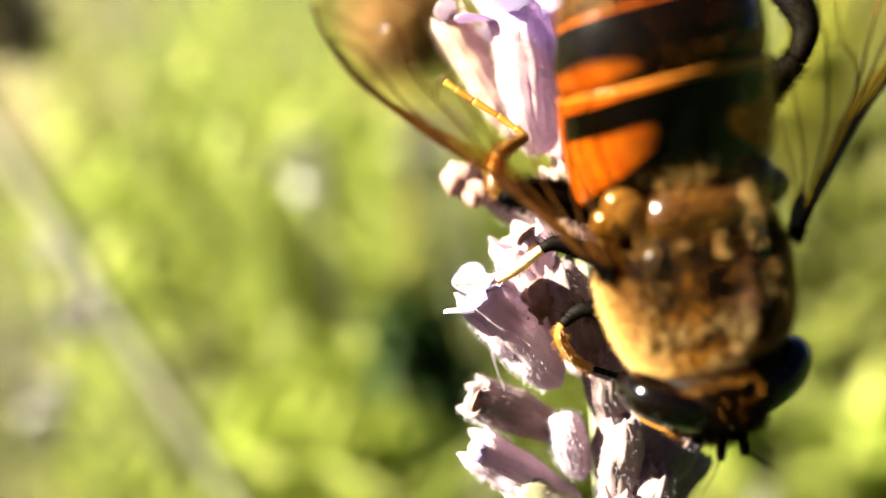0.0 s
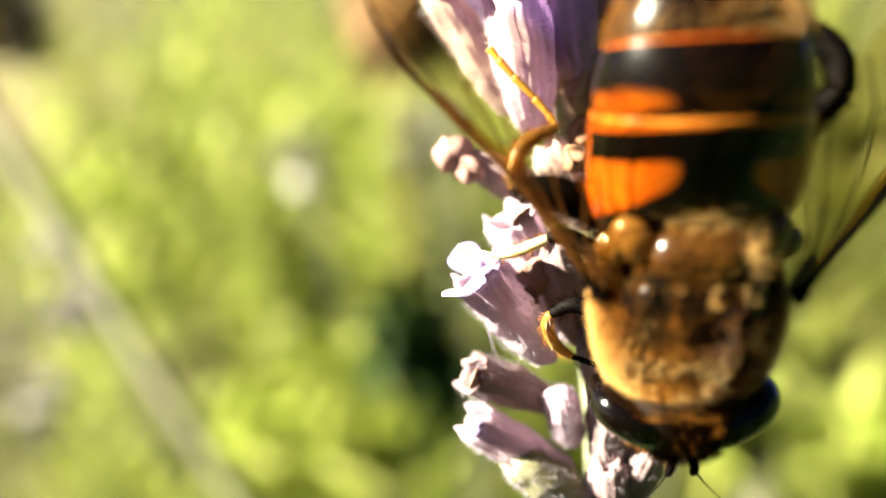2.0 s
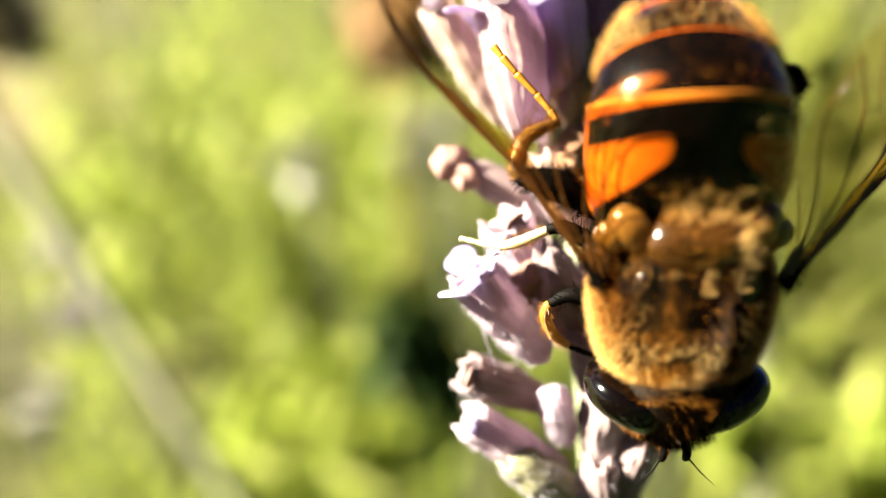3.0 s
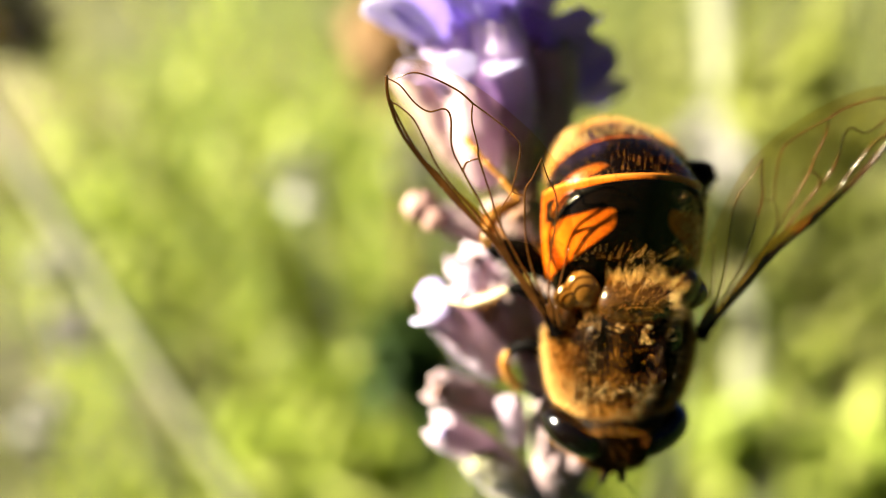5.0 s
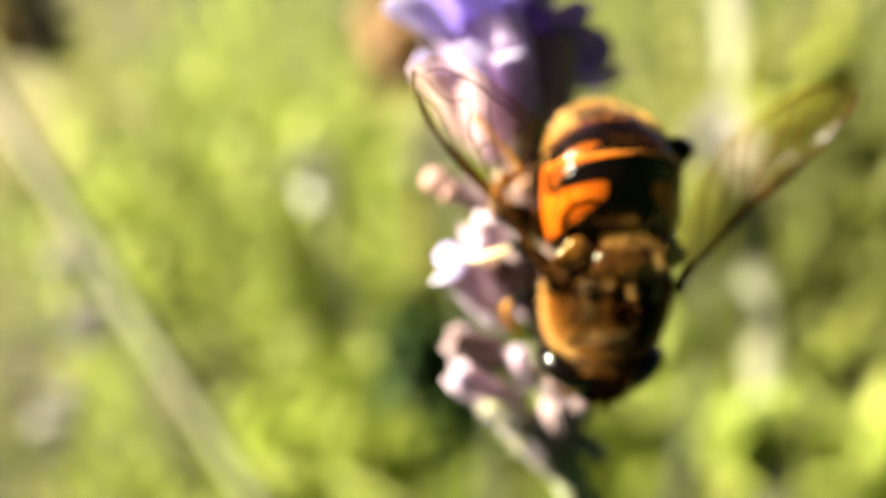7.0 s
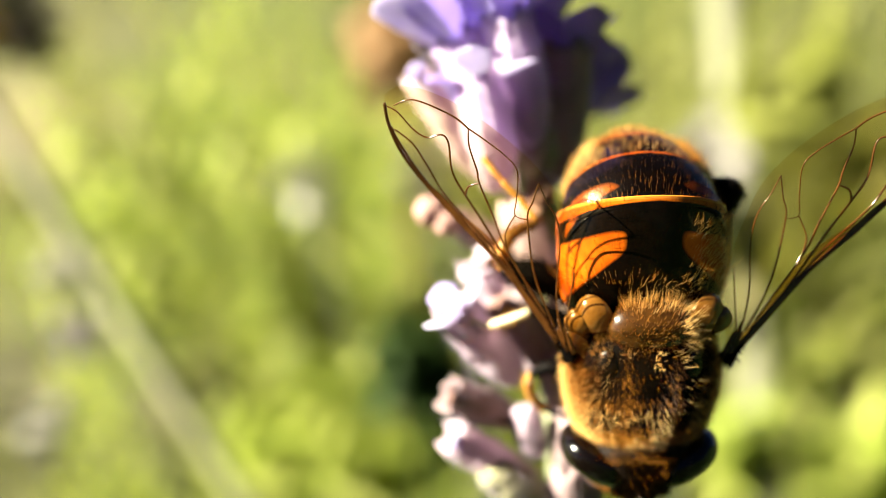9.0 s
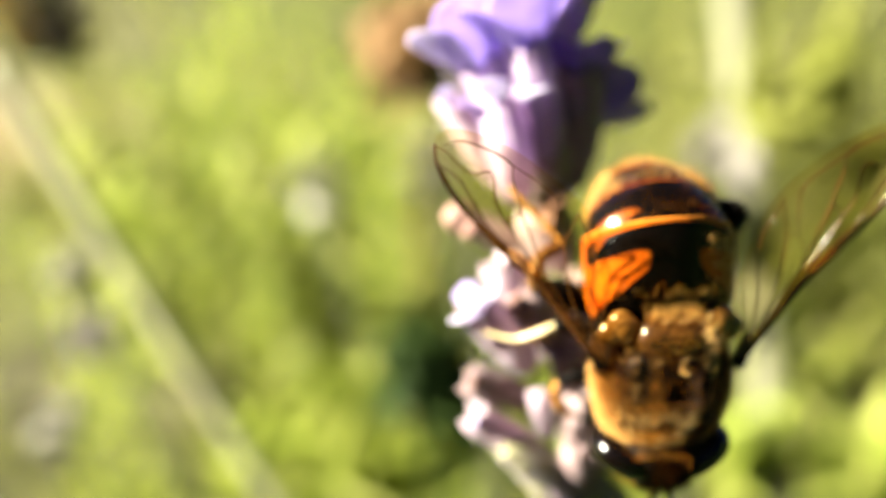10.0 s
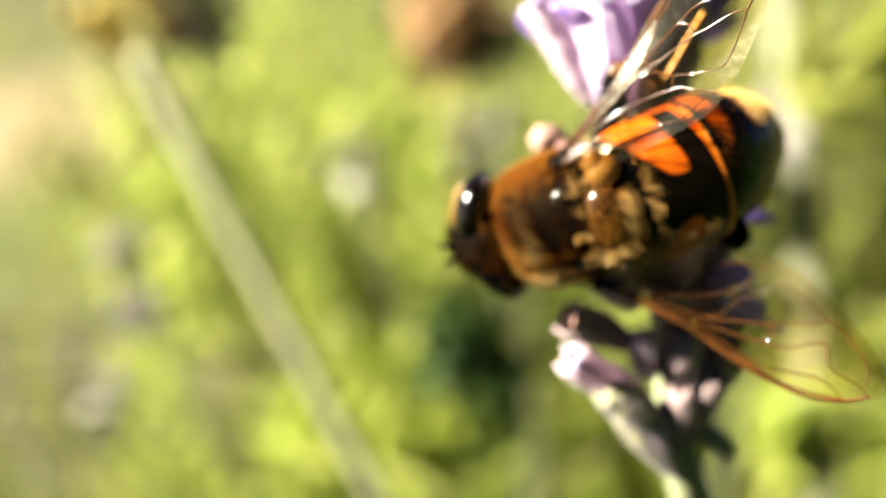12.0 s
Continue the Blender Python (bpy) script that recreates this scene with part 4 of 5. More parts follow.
    build((0.8, -4.0, -1.5), (2.0, -2.5, -1.5), 0.6, CALYX, petals=[(PETAL, 1.6, 1.3, 45, a) for a in (0, 72, 144, 216, 288)], down=200)
    # a spider's thread
    part("thread", tube([(-4.9, 7.9, 0.6), (-4.6, 7.4, 0.9), (-3.9, 7.2, 1.1), (-2.9, 6.9, 1.3)], (0.02, 0.02, 0.02, 0.02), 24, 6), DOWN, spike)
    part("thread", tube([(-3.3, -1.8, 0.0), (-3.1, -2.8, 0.3), (-2.8, -3.5, 0.4)], (0.012, 0.012, 0.012), 16, 6), DOWN, spike)
    return spike


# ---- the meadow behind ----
# about the camera's own pose; plants are placed from it to fit its view
VIEW_POSE = pose(0, 0, 0.33, 55)


def view_place(x, y, depth):
    """A place given across, up and away in the camera's view, in metres."""
    return VIEW_POSE @ Vector((x, y, -depth))


def build_ground():
    bm = bmesh.new()
    bmesh.ops.create_grid(bm, x_segments=60, y_segments=60, size=600)
    for v in bm.verts:
        r = math.hypot(v.co.x, v.co.y)
        v.co.x *= 0.01 + 0.99 * min(r / 600, 1) ** 1.5
        v.co.y *= 0.01 + 0.99 * min(r / 600, 1) ** 1.5
        if math.hypot(v.co.x, v.co.y) > 1:
            v.co.z += 0.02 * noise.noise(v.co * 2.0)
    data = bpy.data.meshes.new("ground")
    bm.to_mesh(data)
    bm.free()
    data.materials.append(SOIL)
    return tagged(new("ground", data), "mossy yellow-green garden soil with dry litter", "ground", kind="structure")


def blades(name, label, places, height, width, material, rng, lean=(0.25, 0.0), spread=0.25, category="grass"):
    """Long bent leaves, each a folded strip of its own, from the places on the ground."""
    verts, faces = [], []
    for x, y, z in places:
        h = height * (0.65 + 0.6 * rng.random())
        w = width * (0.6 + 0.8 * rng.random())
        turn = rng.random() * 2 * math.pi
        side = np.array((math.cos(turn), math.sin(turn), 0))
        fold = np.array((-math.sin(turn), math.cos(turn), 0)) * w * 0.25
        way = np.array((lean[0] + (rng.random() - 0.5) * 2 * spread, lean[1] + (rng.random() - 0.5) * 2 * spread, 1.0))
        way /= np.linalg.norm(way)
        droop = np.array(((rng.random() - 0.5) * 0.5, (rng.random() - 0.5) * 0.5, -0.12)) * h
        o = len(verts)
        for i in range(5):
            s = i / 4
            c = np.array((x, y, z)) + way * h * s + droop * s * s
            k = w * (0.5, 0.55, 0.5, 0.36, 0.04)[i]
            verts += [c - side * k, c + fold, c + side * k]
        for i in range(4):
            a = o + i * 3
            faces += [(a, a + 1, a + 4, a + 3), (a + 1, a + 2, a + 5, a + 4)]
    data = bpy.data.meshes.new(name)
    data.from_pydata([tuple(v) for v in verts], [], faces)
    data.materials.append(material)
    return tagged(new(name, data), label, category, kind="stuff")


def sprigs(name, label, stand, height, leaf, width, material, rng, lean=(0.0, 0.0), spread=0.2):
    """Upright shoots with pairs of narrow leaves along them, from places on the soil."""
    verts, faces = [], []
    for x, y in stand:
        h = height * (0.6 + 0.7 * rng.random())
        way = np.array((lean[0] + (rng.random() - 0.5) * 2 * spread, lean[1] + (rng.random() - 0.5) * 2 * spread, 1.0))
        way /= np.linalg.norm(way)
        bend = np.array(((rng.random() - 0.5) * 0.5, (rng.random() - 0.5) * 0.5, -0.05)) * h
        foot = np.array((x, y, -0.01))

        def line(s):
            return foot + way * h * s + bend * s * s
        o = len(verts)
        for i in range(5):
            c = line(i / 4)
            for k in range(3):
                a = k * 2.0944
                verts.append(c + np.array((math.cos(a), math.sin(a), 0)) * (0.0011 - 0.0001 * i))
        for i in range(4):
            for k in range(3):
                faces.append((o + 3 * i + k, o + 3 * i + (k + 1) % 3, o + 3 * i + 3 + (k + 1) % 3, o + 3 * i + 3 + k))
        count = int(h / 0.011)
        turn = rng.random() * 6.28
        for i in range(count):
            s = 0.12 + 0.88 * i / count
            turn += 1.57 + 0.5 * (rng.random() - 0.5)
            for flip in (0, math.pi):
                out = np.array((math.cos(turn + flip), math.sin(turn + flip), 0.0))
                grow = out * 0.75 + way * (0.5 + 0.4 * rng.random())
                grow /= np.linalg.norm(grow)
                side = np.cross(grow, way)
                side /= np.linalg.norm(side)
                fold = np.cross(grow, side)
                length, w = leaf * (0.55 + 0.7 * rng.random()) * (1.1 - 0.5 * s), width * (0.7 + 0.6 * rng.random())
                c, o = line(s), len(verts)
                for f, k in ((0.0, 0.25), (0.3, 0.5), (0.7, 0.42), (1.0, 0.05)):
                    q = c + grow * length * f - fold * length * 0.12 * f * f
                    verts += [q - side * w * k, q + fold * w * k * 0.4, q + side * w * k]
                for j in range(3):
                    a = o + j * 3
                    faces += [(a, a + 1, a + 4, a + 3), (a + 1, a + 2, a + 5, a + 4)]
    data = bpy.data.meshes.new(name)
    data.from_pydata([tuple(v) for v in verts], [], faces)
    data.materials.append(material)
    return tagged(new(name, data), label, "foliage", kind="stuff")


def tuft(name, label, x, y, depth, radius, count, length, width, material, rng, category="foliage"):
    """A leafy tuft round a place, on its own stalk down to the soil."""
    c = np.array(view_place(x, y, depth)[:])
    verts, faces = [], []
    for _ in range(count):
        d = rng.normal(size=3)
        d /= np.linalg.norm(d)
        p = c + d * radius * rng.random() ** 0.5
        way = d * 0.5 + rng.normal(size=3) * 0.5 + np.array((0.25, 0, 0.7))
        way /= np.linalg.norm(way)
        side = np.cross(way, rng.normal(size=3))
        side /= np.linalg.norm(side)
        h, w = length * (0.6 + 0.8 * rng.random()), width * (0.6 + 0.8 * rng.random())
        fold = np.cross(way, side) * w * 0.3
        o = len(verts)
        for s, k in ((0, 0.3), (0.35, 0.5), (0.7, 0.42), (1.0, 0.05)):
            q = p + way * h * (s - 0.5)
            verts += [q - side * w * k, q + fold * k * 2, q + side * w * k]
        for i in range(3):
            a = o + i * 3
            faces += [(a, a + 1, a + 4, a + 3), (a + 1, a + 2, a + 5, a + 4)]
    o = len(verts)
    for z in (-0.03, c[2]):
        for k in range(5):
            verts.append((c[0] + 0.0012 * math.cos(k * 1.2566), c[1] + 0.0012 * math.sin(k * 1.2566), z))
    faces += [(o + k, o + (k + 1) % 5, o + 5 + (k + 1) % 5, o + 5 + k) for k in range(5)]
    data = bpy.data.meshes.new(name)
    data.from_pydata([tuple(v) for v in verts], [], faces)
    data.materials.append(material)
    return tagged(new(name, data), label, category, kind="stuff")


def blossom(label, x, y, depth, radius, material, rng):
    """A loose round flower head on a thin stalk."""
    c = view_place(x, y, depth) / MM
    head = tagged(new("blossom"), label, "flower", group="blossoms in the meadow")
    stalk = tube([(c.x + 20, c.y + 30, -30), (c.x + 12, c.y + 15, c.z * 0.5), (c.x, c.y, c.z)], (1.2, 1.0, 0.8), 16, 8)
    part("stalk", stalk, STEM, head)
    for k in range(26):
        d = Vector(rng.normal(size=3)).normalized()
        p = Vector(c) + d * radius * 0.35
        bm = loft(lobe(radius * 0.8, radius * 0.55, radius * 0.05, radius * 0.15), 8, 10, m=along(p, p + d, float(rng.random() * 360)))
        part("petal", bm, material, head)
    return head


def build_meadow():
    rng = np.random.default_rng(3)
    kinds = {"lime": [], "green": [], "olive": []}
    total = 0
    while total < 650:
        y = 0.2 + 0.9 * rng.random() ** 1.3
        x = (rng.random() - 0.5) * (0.5 + 1.6 * y)
        if abs(x / y + 0.62) < 0.17 and 0.25 < y < 0.75:
            continue
        tone = noise.noise(Vector((x * 22, y * 22, 0.5))) + 0.25 * (rng.random() - 0.5)
        kinds["lime" if tone > 0.08 else "green" if tone > -0.15 else "olive"].append((x, y, 0.0))
        total += 1
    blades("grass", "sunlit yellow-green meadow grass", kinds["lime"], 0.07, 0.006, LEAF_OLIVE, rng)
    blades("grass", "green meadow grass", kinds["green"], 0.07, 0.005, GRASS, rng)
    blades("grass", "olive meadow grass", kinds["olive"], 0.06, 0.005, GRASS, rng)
    # feathery shoots in the middle of the bed and beside it: middle, reach, count, height
    for label, material, (cx, cy), (rx, ry), count, height, lean in (
            ("sunlit yellow-green feathery shoots", LEAF_GREEN, (-0.1, 0.38), (0.07, 0.09), 30, 0.17, (-0.06, 0.0)),
            ("low sunlit lime-green shoots", LEAF_LIME, (0.0, 0.262), (0.13, 0.03), 90, 0.065, (0.0, 0.0)),
            ("green feathery shoots", LEAF_GREEN, (-0.03, 0.36), (0.08, 0.12), 44, 0.16, (0.03, 0.0)),
            ("olive feathery shoots", LEAF_OLIVE, (-0.18, 0.42), (0.1, 0.12), 34, 0.14, (-0.1, 0.0)),
            ("sunlit yellow-green feathery shoots", LEAF_GREEN, (0.12, 0.3), (0.08, 0.08), 24, 0.09, (0.02, 0.0)),
            ("low green shoots", LEAF_GREEN, (0.16, 0.262), (0.06, 0.03), 34, 0.065, (0.0, 0.0)),
            ("olive feathery shoots", LEAF_OLIVE, (0.2, 0.4), (0.08, 0.12), 34, 0.17, (0.02, 0.0))):
        stand = [(cx + rx * rng.normal() * 0.6, max(cy + ry * rng.normal() * 0.6, 0.22)) for _ in range(count)]
        sprigs("shoots", label, stand, height, 0.024, 0.0046, material, rng, lean)
    # leafy tufts placed and toned to fit the view: across, up, away, radius
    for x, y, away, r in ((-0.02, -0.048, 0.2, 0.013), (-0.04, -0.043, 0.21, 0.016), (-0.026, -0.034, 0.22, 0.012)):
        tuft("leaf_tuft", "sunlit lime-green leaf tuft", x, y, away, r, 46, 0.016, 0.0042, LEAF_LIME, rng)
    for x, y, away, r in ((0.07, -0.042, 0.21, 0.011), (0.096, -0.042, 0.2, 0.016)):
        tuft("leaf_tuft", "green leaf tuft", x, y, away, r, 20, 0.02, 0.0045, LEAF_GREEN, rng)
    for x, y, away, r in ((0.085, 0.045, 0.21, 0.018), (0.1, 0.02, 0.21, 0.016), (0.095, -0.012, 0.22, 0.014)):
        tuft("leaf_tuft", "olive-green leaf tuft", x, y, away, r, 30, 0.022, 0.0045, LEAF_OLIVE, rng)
    # dark-coloured leaves paint the shaded gap left of the spike
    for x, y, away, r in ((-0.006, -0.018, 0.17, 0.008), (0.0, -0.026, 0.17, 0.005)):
        tuft("leaf_tuft", "leaf tuft coloured dark green for a shaded gap", x, y, away, r, 90, 0.012, 0.005, LEAF_SHADE, rng)
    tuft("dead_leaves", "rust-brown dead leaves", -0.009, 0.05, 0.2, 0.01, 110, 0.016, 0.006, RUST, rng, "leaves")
    # flower heads set where the view needs pale blurred discs
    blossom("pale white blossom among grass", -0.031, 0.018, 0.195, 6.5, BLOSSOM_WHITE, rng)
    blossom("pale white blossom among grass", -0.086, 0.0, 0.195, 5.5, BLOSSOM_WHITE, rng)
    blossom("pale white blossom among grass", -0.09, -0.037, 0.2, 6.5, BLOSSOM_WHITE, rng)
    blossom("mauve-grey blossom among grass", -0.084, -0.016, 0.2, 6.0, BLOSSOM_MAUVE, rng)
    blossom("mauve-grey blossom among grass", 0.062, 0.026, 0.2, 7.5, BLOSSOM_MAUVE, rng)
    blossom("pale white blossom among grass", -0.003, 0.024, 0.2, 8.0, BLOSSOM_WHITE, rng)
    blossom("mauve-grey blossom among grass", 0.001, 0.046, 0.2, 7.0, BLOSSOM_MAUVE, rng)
    # unseen dark leaves added below and behind the camera to cut sky and bounced light
    verts, faces = [], []
    for k in range(15000):
        y = 0.0 - 1.05 * rng.random()
        x = -0.55 + 1.8 * rng.random()
        if k % 5 == 0:
            x = 0.3 + 0.8 * rng.random()
            y = 0.7 * (x - 0.2) * rng.random()
        z = (0.02 + 0.17 * rng.random()) if y > -0.14 and x < 0.25 else (0.02 + 1.2 * min(max(-y, x - 0.15), 0.6) * rng.random() ** 0.7)
        if ((x - 0.3) / 0.85) ** 2 + ((y + 0.42) / 0.62) ** 2 > 1.0 + 0.7 * noise.noise(Vector((x * 4, y * 4, z * 3))):
            continue
        p = np.array((x, y, z))
        way, side = rng.normal(size=3), rng.normal(size=3)
        way = way / np.linalg.norm(way) * 0.032
        side = np.cross(way, side)
        side = side / np.linalg.norm(side) * 0.015
        o = len(verts)
        verts += [p - way, p - side + way * 0.1, p + way, p + side + way * 0.1]
        faces.append((o, o + 1, o + 2, o + 3))
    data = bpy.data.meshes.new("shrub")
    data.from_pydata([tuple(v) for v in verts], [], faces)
    data.materials.append(LEAF_SHADE)
    tagged(new("shrub", data), "unseen mass of dark leaves added to cut bounced light", "shrub", kind="stuff")
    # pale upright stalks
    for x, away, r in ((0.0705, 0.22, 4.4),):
        a, b = view_place(x, 0.08, away) / MM, view_place(x + 0.012, -0.09, away) / MM
        stalk = tagged(new("upright_stalk"), "pale straw-coloured upright stalk in the meadow", "plant")
        part("stem", tube([(a.x, a.y, a.z + 40), a, b, (b.x + 8, b.y, b.z * 0.4), (b.x + 14, b.y, -20)], (r * 0.8, r, r, r, r), 40, 10), STALK, stalk)
        for s in (0.2, 0.5, 0.8):
            c = a.lerp(b, s)
            d = (b - a).normalized()
            part("node", tube([c - d * 3, c - d, c + d, c + d * 3], (r * 1.02, r * 1.25, r * 1.25, r * 1.02), 12, 10), STALK, stalk)


def build_straw():
    """A pale dry stalk that leans across behind the spike."""
    stalk = tagged(new("dry_stalk"), "pale straw-coloured dry stalk with a yellow floret head", "plant")
    top, low = Vector((-18.6, 11, 0)) * 2.9, Vector((5.5, -29, -3)) * 2.9
    way = (low - top)
    top += way * 0.075
    way = (low - top)
    line = [top + way * s + Vector((0, 0, -6 * s * s)) for s in (0.0, 0.25, 0.5, 0.75, 1.0, 1.3)]
    line += [Vector((75, -170, -60)), Vector((110, -225, -115)), Vector((135, -270, -175))]
    part("stem", tube(line, (1.5, 1.55, 1.55, 1.55, 1.55, 1.6, 1.7, 1.8, 2.0), 70, 12), STRAW, stalk)
    rng = np.random.default_rng(8)
    for k in range(16):
        d = Vector(rng.normal(size=3)).normalized()
        p = top + Vector((-0.7, 4.4, 0)) + d * 3.5
        part("floret", loft(lobe(9.0, 5.2, 0.8, 1.4), 8, 10, m=along(p, p + d + Vector((-0.2, 0.6, 0)), float(rng.random() * 360))), YELLOW, stalk)
    # withered dark bracts beside the yellow florets
    for k in range(14):
        d = Vector(rng.normal(size=3)).normalized()
        p = top + Vector((6.5, 6.0, 0)) + d * 2.5
        part("bract", loft(lobe(8.0, 4.0, 0.8, 1.4), 8, 10, m=along(p, p + d + Vector((0.2, 0.6, 0)), float(rng.random() * 360))), BARK, stalk, "dark withered bract")
    return stalk


# ---- the place ----
ground = build_ground()
build_meadow()
hoverfly, (front_half, rear_half), fly_wings, folding_leg, shin_parts, front_leg, middle_leg = build_fly()
lavender = build_spike()
straw = build_straw()


def motions():
    walk(hoverfly, [
        (0, pose(0.005638, 0.015916, 0.318258, 57.92, -9.21, 10.23)),
        (0.5, pose(0.004257, 0.016642, 0.317334, 59.58, -6.20, 8.44)),
        (1, pose(0.005070, 0.016823, 0.316534, 60.29, -5.77, 10.63)),
        (1.5, pose(0.004948, 0.017832, 0.316455, 64.06, -5.25, 9.71)),
        (2, pose(0.005643, 0.015466, 0.317569, 70.75, -2.22, 0.05)),
        (2.5, pose(0.004306, 0.015787, 0.318006, 67.28, -1.10, 3.19)),
        (3, pose(0.005705, 0.016312, 0.317367, 69.65, -1.11, 0.34)),
        (3.5, pose(0.005341, 0.017794, 0.316078, 66.77, 0.32, 1.22)),
        (5.5, pose(0.005189, 0.019515, 0.313410, 67.82, 4.15, 8.31)),
        (6, pose(0.004998, 0.019805, 0.313751, 70.01, 4.06, 9.18)),
        (6.5, pose(0.004807, 0.022329, 0.312772, 71.88, 6.33, 8.99)),
        (7, pose(0.005234, 0.023523, 0.312030, 73.36, 5.40, 10.64)),
        (9, pose(0.005507, 0.018539, 0.313662, 67.67, -1.04, -0.01)),
        (9.5, pose(0.005987, 0.019459, 0.312478, 71.84, 0.33, 2.43)),
        (10, pose(0.006492, 0.020647, 0.311664, 67.87, 0.41, 5.80)),
        (10.5, pose(0.005671, 0.021326, 0.313338, 63.10, 7.73, 3.32)),
        (11, pose(0.003747, 0.022118, 0.314758, 74.24, 23.26, 2.96)),
        (11.5, pose(0.003334, 0.021569, 0.314460, 72.18, 57.41, -17.39)),
        (12, pose(0.002335, 0.023432, 0.314642, 67.99, 65.49, -30.16)),
    ])
    walk(front_half, [
        (0, pose(0.0, 0.0019, 0.0002, 21.31)),
        (0.5, pose(0.0, 0.0019, 0.0002, 24.17)),
        (1, pose(0.0, 0.0019, 0.0002, 23.21)),
        (1.5, pose(0.0, 0.0019, 0.0002, 20.08)),
        (2, pose(0.0, 0.0019, 0.0002, 15.58)),
        (2.5, pose(0.0, 0.0019, 0.0002, 7.57)),
        (3, pose(0.0, 0.0019, 0.0002, 3.76)),
        (3.5, pose(0.0, 0.0019, 0.0002, 6.06)),
        (5.5, pose(0.0, 0.0019, 0.0002, -8.17)),
        (6, pose(0.0, 0.0019, 0.0002, -7.29)),
        (6.5, pose(0.0, 0.0019, 0.0002, -8.12)),
        (7, pose(0.0, 0.0019, 0.0002, -9.73)),
        (9, pose(0.0, 0.0019, 0.0002, -4.89)),
        (9.5, pose(0.0, 0.0019, 0.0002, -9.90)),
        (10, pose(0.0, 0.0019, 0.0002, -8.86)),
        (10.5, pose(0.0, 0.0019, 0.0002, -6.62)),
        (11, pose(0.0, 0.0019, 0.0002, -0.23)),
        (11.5, pose(0.0, 0.0019, 0.0002, -10.98)),
        (12, pose(0.0, 0.0019, 0.0002, -14.13)),
    ])
    walk(rear_half, [
        (0, pose(0.0, 0.004238, 0.002185, 21.31, 0, 0.0)),
        (0.5, pose(0.0, 0.004136, 0.002300, 24.17, 0, 0.0)),
        (1, pose(0.0, 0.004171, 0.002262, 23.21, 0, 0.0)),
        (1.5, pose(0.0, 0.004280, 0.002135, 20.08, 0, 0.0)),
        (2, pose(0.0, 0.004425, 0.001942, 12.58, 0, 0.0)),
        (2.5, pose(0.0, 0.004643, 0.001574, -10.43, 0, 0.0)),
        (3, pose(0.0, 0.004728, 0.001388, -24.24, 0, 0.0)),
        (3.5, pose(0.0, 0.004678, 0.001501, -26.94, 0, 0.0)),
        (5.5, pose(0.0, 0.004913, 0.000777, -43.17, 0, 0.0)),
        (6, pose(0.0, 0.004903, 0.000824, -42.29, 0, 0.0)),
        (6.5, pose(0.0, 0.004912, 0.000780, -43.12, 0, 0.0)),
        (7, pose(0.0, 0.004927, 0.000695, -44.73, 0, 0.0)),
        (9, pose(0.0, 0.004875, 0.000949, -36.89, 0, 0.0)),
        (9.5, pose(0.0, 0.004929, 0.000687, -41.23, 0, 0.0)),
        (10, pose(0.0, 0.004919, 0.000742, -39.52, 0, 0.0)),
        (10.5, pose(0.0, 0.004896, 0.000859, -36.62, 0, 0.0)),
        (11, pose(0.0, 0.004804, 0.001188, -30.23, 0, -6.0)),
        (11.5, pose(0.0, 0.004937, 0.000629, -30.98, 0, -12.0)),
        (12, pose(0.0, 0.004956, 0.000462, -30.13, 0, -12.0)),
    ])
    walk(fly_wings[1], [
        (0, pose(0.00242, 0.0003, 0.0005, 0, 0, -6.00)),
        (0.5, pose(0.00242, 0.0003, 0.0005, 0, 0, -5.67)),
        (1, pose(0.00242, 0.0003, 0.0005, 0, 0, -5.33)),
        (1.5, pose(0.00242, 0.0003, 0.0005, 0, 0, -5.00)),
        (2, pose(0.00242, 0.0003, 0.0005, 0, 0, -2.50)),
        (2.5, pose(0.00242, 0.0003, 0.0005, 0, 0, -3.17)),
        (3, pose(0.00242, 0.0003, 0.0005, 0, 0, -3.83)),
        (3.5, pose(0.00242, 0.0003, 0.0005, 0, 0, -4.50)),
        (5.5, pose(0.00242, 0.0003, 0.0005, 0, 0, -5.00)),
        (6, pose(0.00242, 0.0003, 0.0005, 0, 0, -5.00)),
        (6.5, pose(0.00242, 0.0003, 0.0005, 0, 0, -5.00)),
        (7, pose(0.00242, 0.0003, 0.0005, 0, 0, -5.00)),
        (9, pose(0.00242, 0.0003, 0.0005, 0, 0, -3.50)),
        (9.5, pose(0.00242, 0.0003, 0.0005, 0, 0, -3.50)),
        (10, pose(0.00242, 0.0003, 0.0005, 0, 0, -3.50)),
        (10.5, pose(0.00242, 0.0003, 0.0005, 0, -4, -2.00)),
        (11, pose(0.00242, 0.0003, 0.0005, 0, -12, -11.50)),
        (11.5, pose(0.00242, 0.0003, 0.0005, 0, -25, -2.50)),
        (12, pose(0.00242, 0.0003, 0.0005, 0, -38, -3.50)),
    ])
    walk(folding_leg, [
        (0, pose(0, 0, 0, 0, -0, 0)),
        (1.5, pose(0, 0, 0, 0, -0, 0)),
        (2, pose(0.000236, -0.000271, -0.000152, 2.48, -2.9, 8.94)),
        (2.5, pose(0.00065, -0.000572, -0.000367, 5.19, -7.62, 21.55)),
        (3, pose(0.000789, -0.000641, -0.000429, 5.8, -9.14, 25.31)),
        (12, pose(0.000789, -0.000641, -0.000429, 5.8, -9.14, 25.31)),
    ])
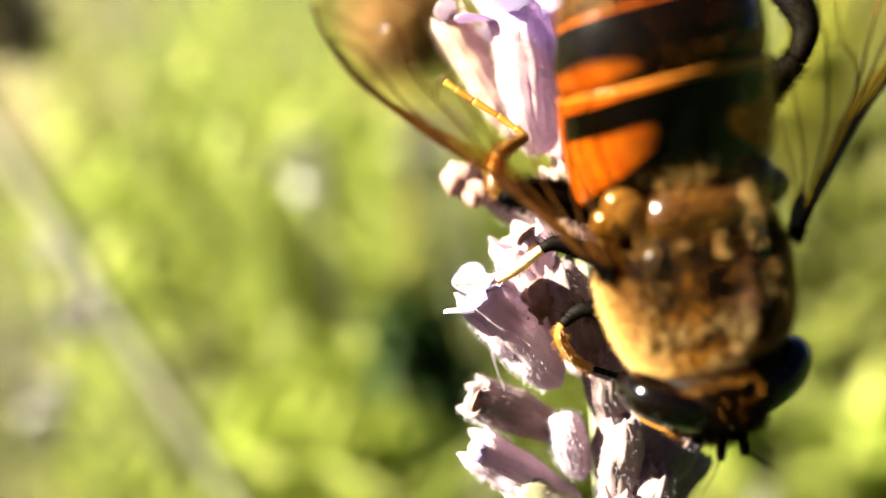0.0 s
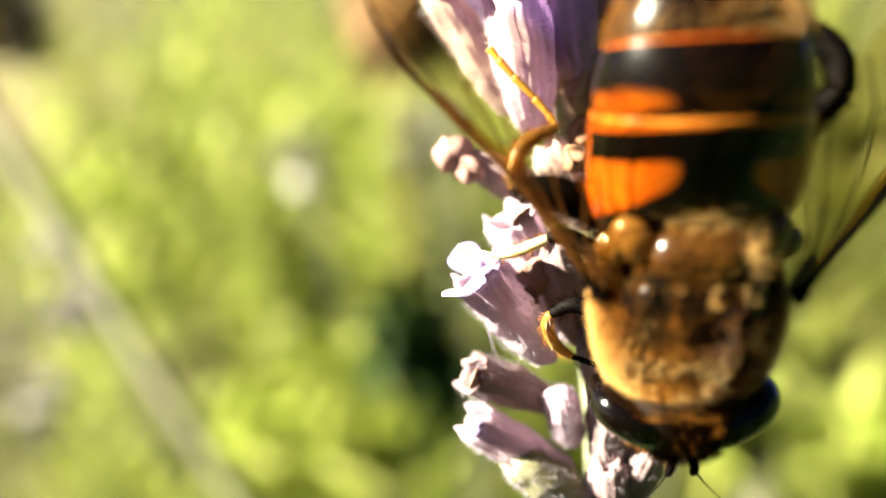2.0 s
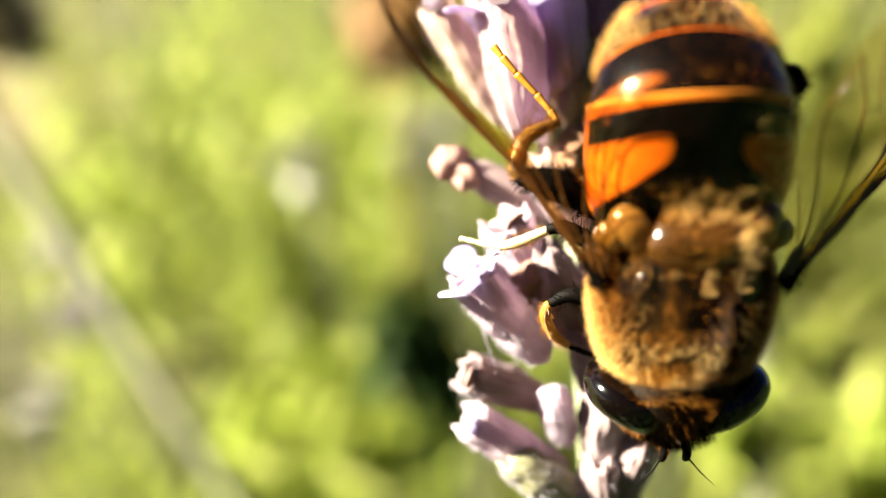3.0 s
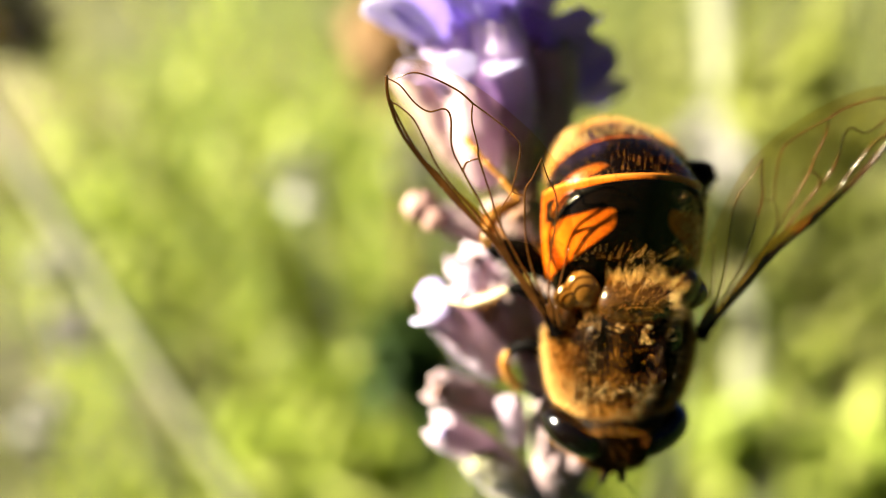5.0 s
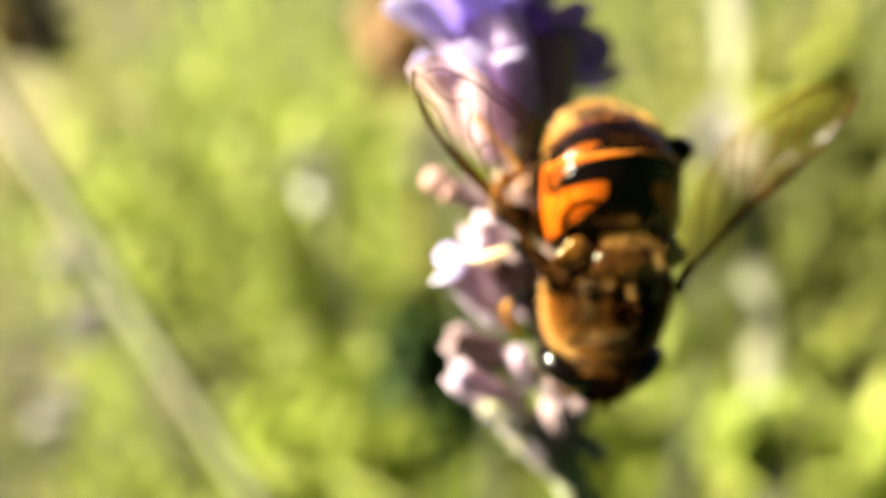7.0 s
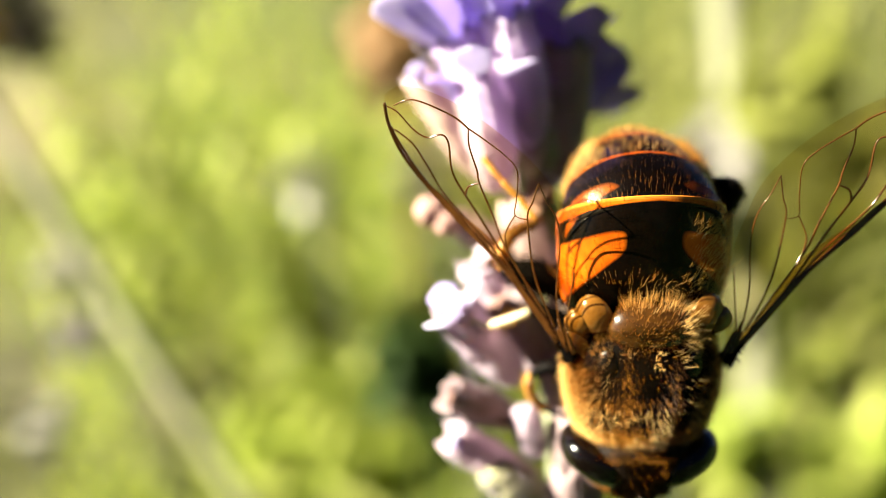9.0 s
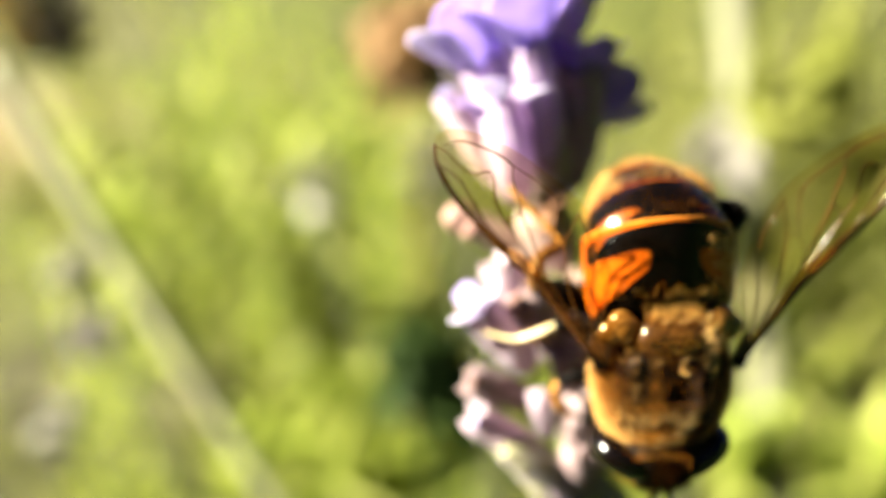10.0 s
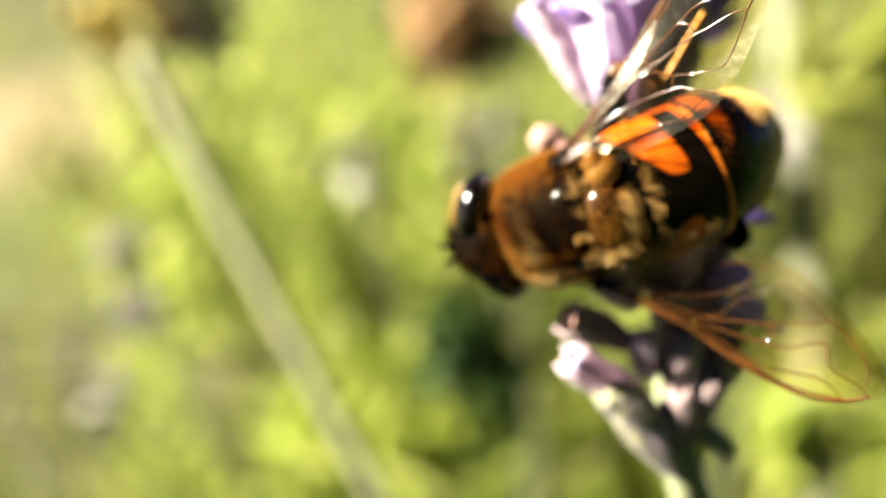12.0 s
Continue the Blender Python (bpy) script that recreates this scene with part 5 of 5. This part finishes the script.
    for piece in shin_parts:
        walk(piece, [
            (0, pose(0, 0, 0, 0, -0, 0)),
            (1.5, pose(0, 0, 0, 0, -0, 0)),
            (2, pose(0.002488, -0.000931, 0.00128, -11.94, 6.97, 28.26)),
            (2.5, pose(0.00624, 0.000652, 0.002812, -20.91, 25.5, 69.45)),
            (3, pose(0.007504, 0.002749, 0.003118, -19.02, 36.93, 94.56)),
            (12, pose(0.007504, 0.002749, 0.003118, -19.02, 36.93, 94.56)),
        ])
    walk(front_leg, [
        (0, pose(0.000000, 0.000000, 0.000000, 0.00, 0.00, 0.00)),
        (10, pose(0.000000, 0.000000, 0.000000, 0.00, 0.00, 0.00)),
        (10.5, pose(-0.000396, 0.000000, 0.000211, 0.00, -15.00, 0.00)),
        (11, pose(-0.001430, 0.000000, 0.000266, 0.00, -50.00, 0.00)),
        (11.5, pose(-0.002205, 0.000000, -0.000172, 0.00, -80.00, 0.00)),
        (12, pose(-0.002205, 0.000000, -0.000172, 0.00, -80.00, 0.00)),
    ])
    walk(middle_leg, [
        (0, pose(0.000000, 0.000000, 0.000000, 0, 0, 0)),
        (10.4, pose(0.000000, 0.000000, 0.000000, 0, 0, 0)),
        (11, pose(-0.001783, 0.000000, 0.000425, 0, -55, 0)),
        (11.5, pose(-0.002681, 0.000000, -0.000074, 0, -85, 0)),
        (12, pose(-0.002681, 0.000000, -0.000074, 0, -85, 0)),
    ])
    walk(lavender, [
        (0, pose(0.004548, 0.019287, 0.315901, 51.31, -1.10, -4.30)),
        (0.5, pose(0.003283, 0.021116, 0.315138, 50.89, -1.55, 3.23)),
        (1, pose(0.003904, 0.020294, 0.314634, 52.40, -1.66, -0.81)),
        (1.5, pose(0.003737, 0.021719, 0.314274, 52.78, -1.30, -0.06)),
        (2, pose(0.004539, 0.019843, 0.316141, 56.42, -0.04, -1.63)),
        (2.5, pose(0.003212, 0.020069, 0.316471, 54.10, 0.32, 2.79)),
        (3, pose(0.004424, 0.020644, 0.315591, 54.99, -0.28, -1.83)),
        (3.5, pose(0.004103, 0.022029, 0.314469, 53.71, 0.33, -1.60)),
        (5.5, pose(0.003455, 0.024159, 0.312303, 56.26, 0.86, 1.02)),
        (6, pose(0.003352, 0.024236, 0.312847, 54.99, 0.24, 0.74)),
        (6.5, pose(0.003175, 0.026525, 0.312006, 56.81, 0.82, 2.73)),
        (7, pose(0.003592, 0.027901, 0.311123, 56.08, 0.12, 0.89)),
        (9, pose(0.003755, 0.023420, 0.312973, 53.40, 0.78, 0.85)),
        (9.5, pose(0.004097, 0.025039, 0.311543, 55.16, 1.20, 0.13)),
        (10, pose(0.004321, 0.026534, 0.310783, 55.42, -0.13, -1.43)),
        (10.5, pose(0.004144, 0.026383, 0.312632, 61.98, 0.80, 1.72)),
        (11, pose(0.004568, 0.027846, 0.314201, 59.12, 1.03, -0.00)),
        (11.5, pose(0.005371, 0.025288, 0.313760, 54.33, 2.49, 1.75)),
        (12, pose(0.006093, 0.025271, 0.313824, 56.92, 2.87, 4.08)),
    ])
    walk(straw, [
        (0, pose(-0.031449, 0.119670, 0.254667, 54.85, 0.09, 0.12)),
        (0.5, pose(-0.030742, 0.119935, 0.254594, 54.89, -0.19, -0.27)),
        (1, pose(-0.031265, 0.120721, 0.256285, 55.63, 0.04, 0.06)),
        (1.5, pose(-0.031449, 0.119963, 0.255135, 55.07, 0.09, 0.12)),
        (2, pose(-0.030714, 0.119409, 0.253953, 54.55, -0.09, -0.12)),
        (2.5, pose(-0.031033, 0.119510, 0.253210, 54.33, -0.58, -0.82)),
        (3, pose(-0.031385, 0.119770, 0.254597, 54.85, -0.04, -0.06)),
        (3.5, pose(-0.031265, 0.120239, 0.255502, 55.26, 0.04, 0.06)),
        (5.5, pose(-0.029556, 0.121089, 0.256588, 55.82, -0.13, -0.18)),
        (6, pose(-0.029556, 0.120658, 0.255881, 55.48, -0.13, -0.18)),
        (6.5, pose(-0.030078, 0.119853, 0.254988, 55.00, 0.11, 0.15)),
        (7, pose(-0.029411, 0.120177, 0.255994, 55.41, 0.41, 0.58)),
        (9, pose(-0.030565, 0.121292, 0.257341, 56.12, 0.11, 0.15)),
        (9.5, pose(-0.027490, 0.121220, 0.257503, 56.16, 0.30, 0.43)),
        (10, pose(-0.026668, 0.121227, 0.257722, 56.23, 0.45, 0.64)),
        (10.5, pose(-0.024325, 0.119903, 0.255513, 55.19, 0.47, 0.67)),
        (11, pose(-0.016052, 0.116917, 0.251135, 53.31, 2.21, 0.54)),
        (11.5, pose(-0.017239, 0.118218, 0.253568, 54.59, 3.60, 0.78)),
        (12, pose(-0.010900, 0.118135, 0.253489, 54.70, 4.82, 0.78)),
    ])


motions()
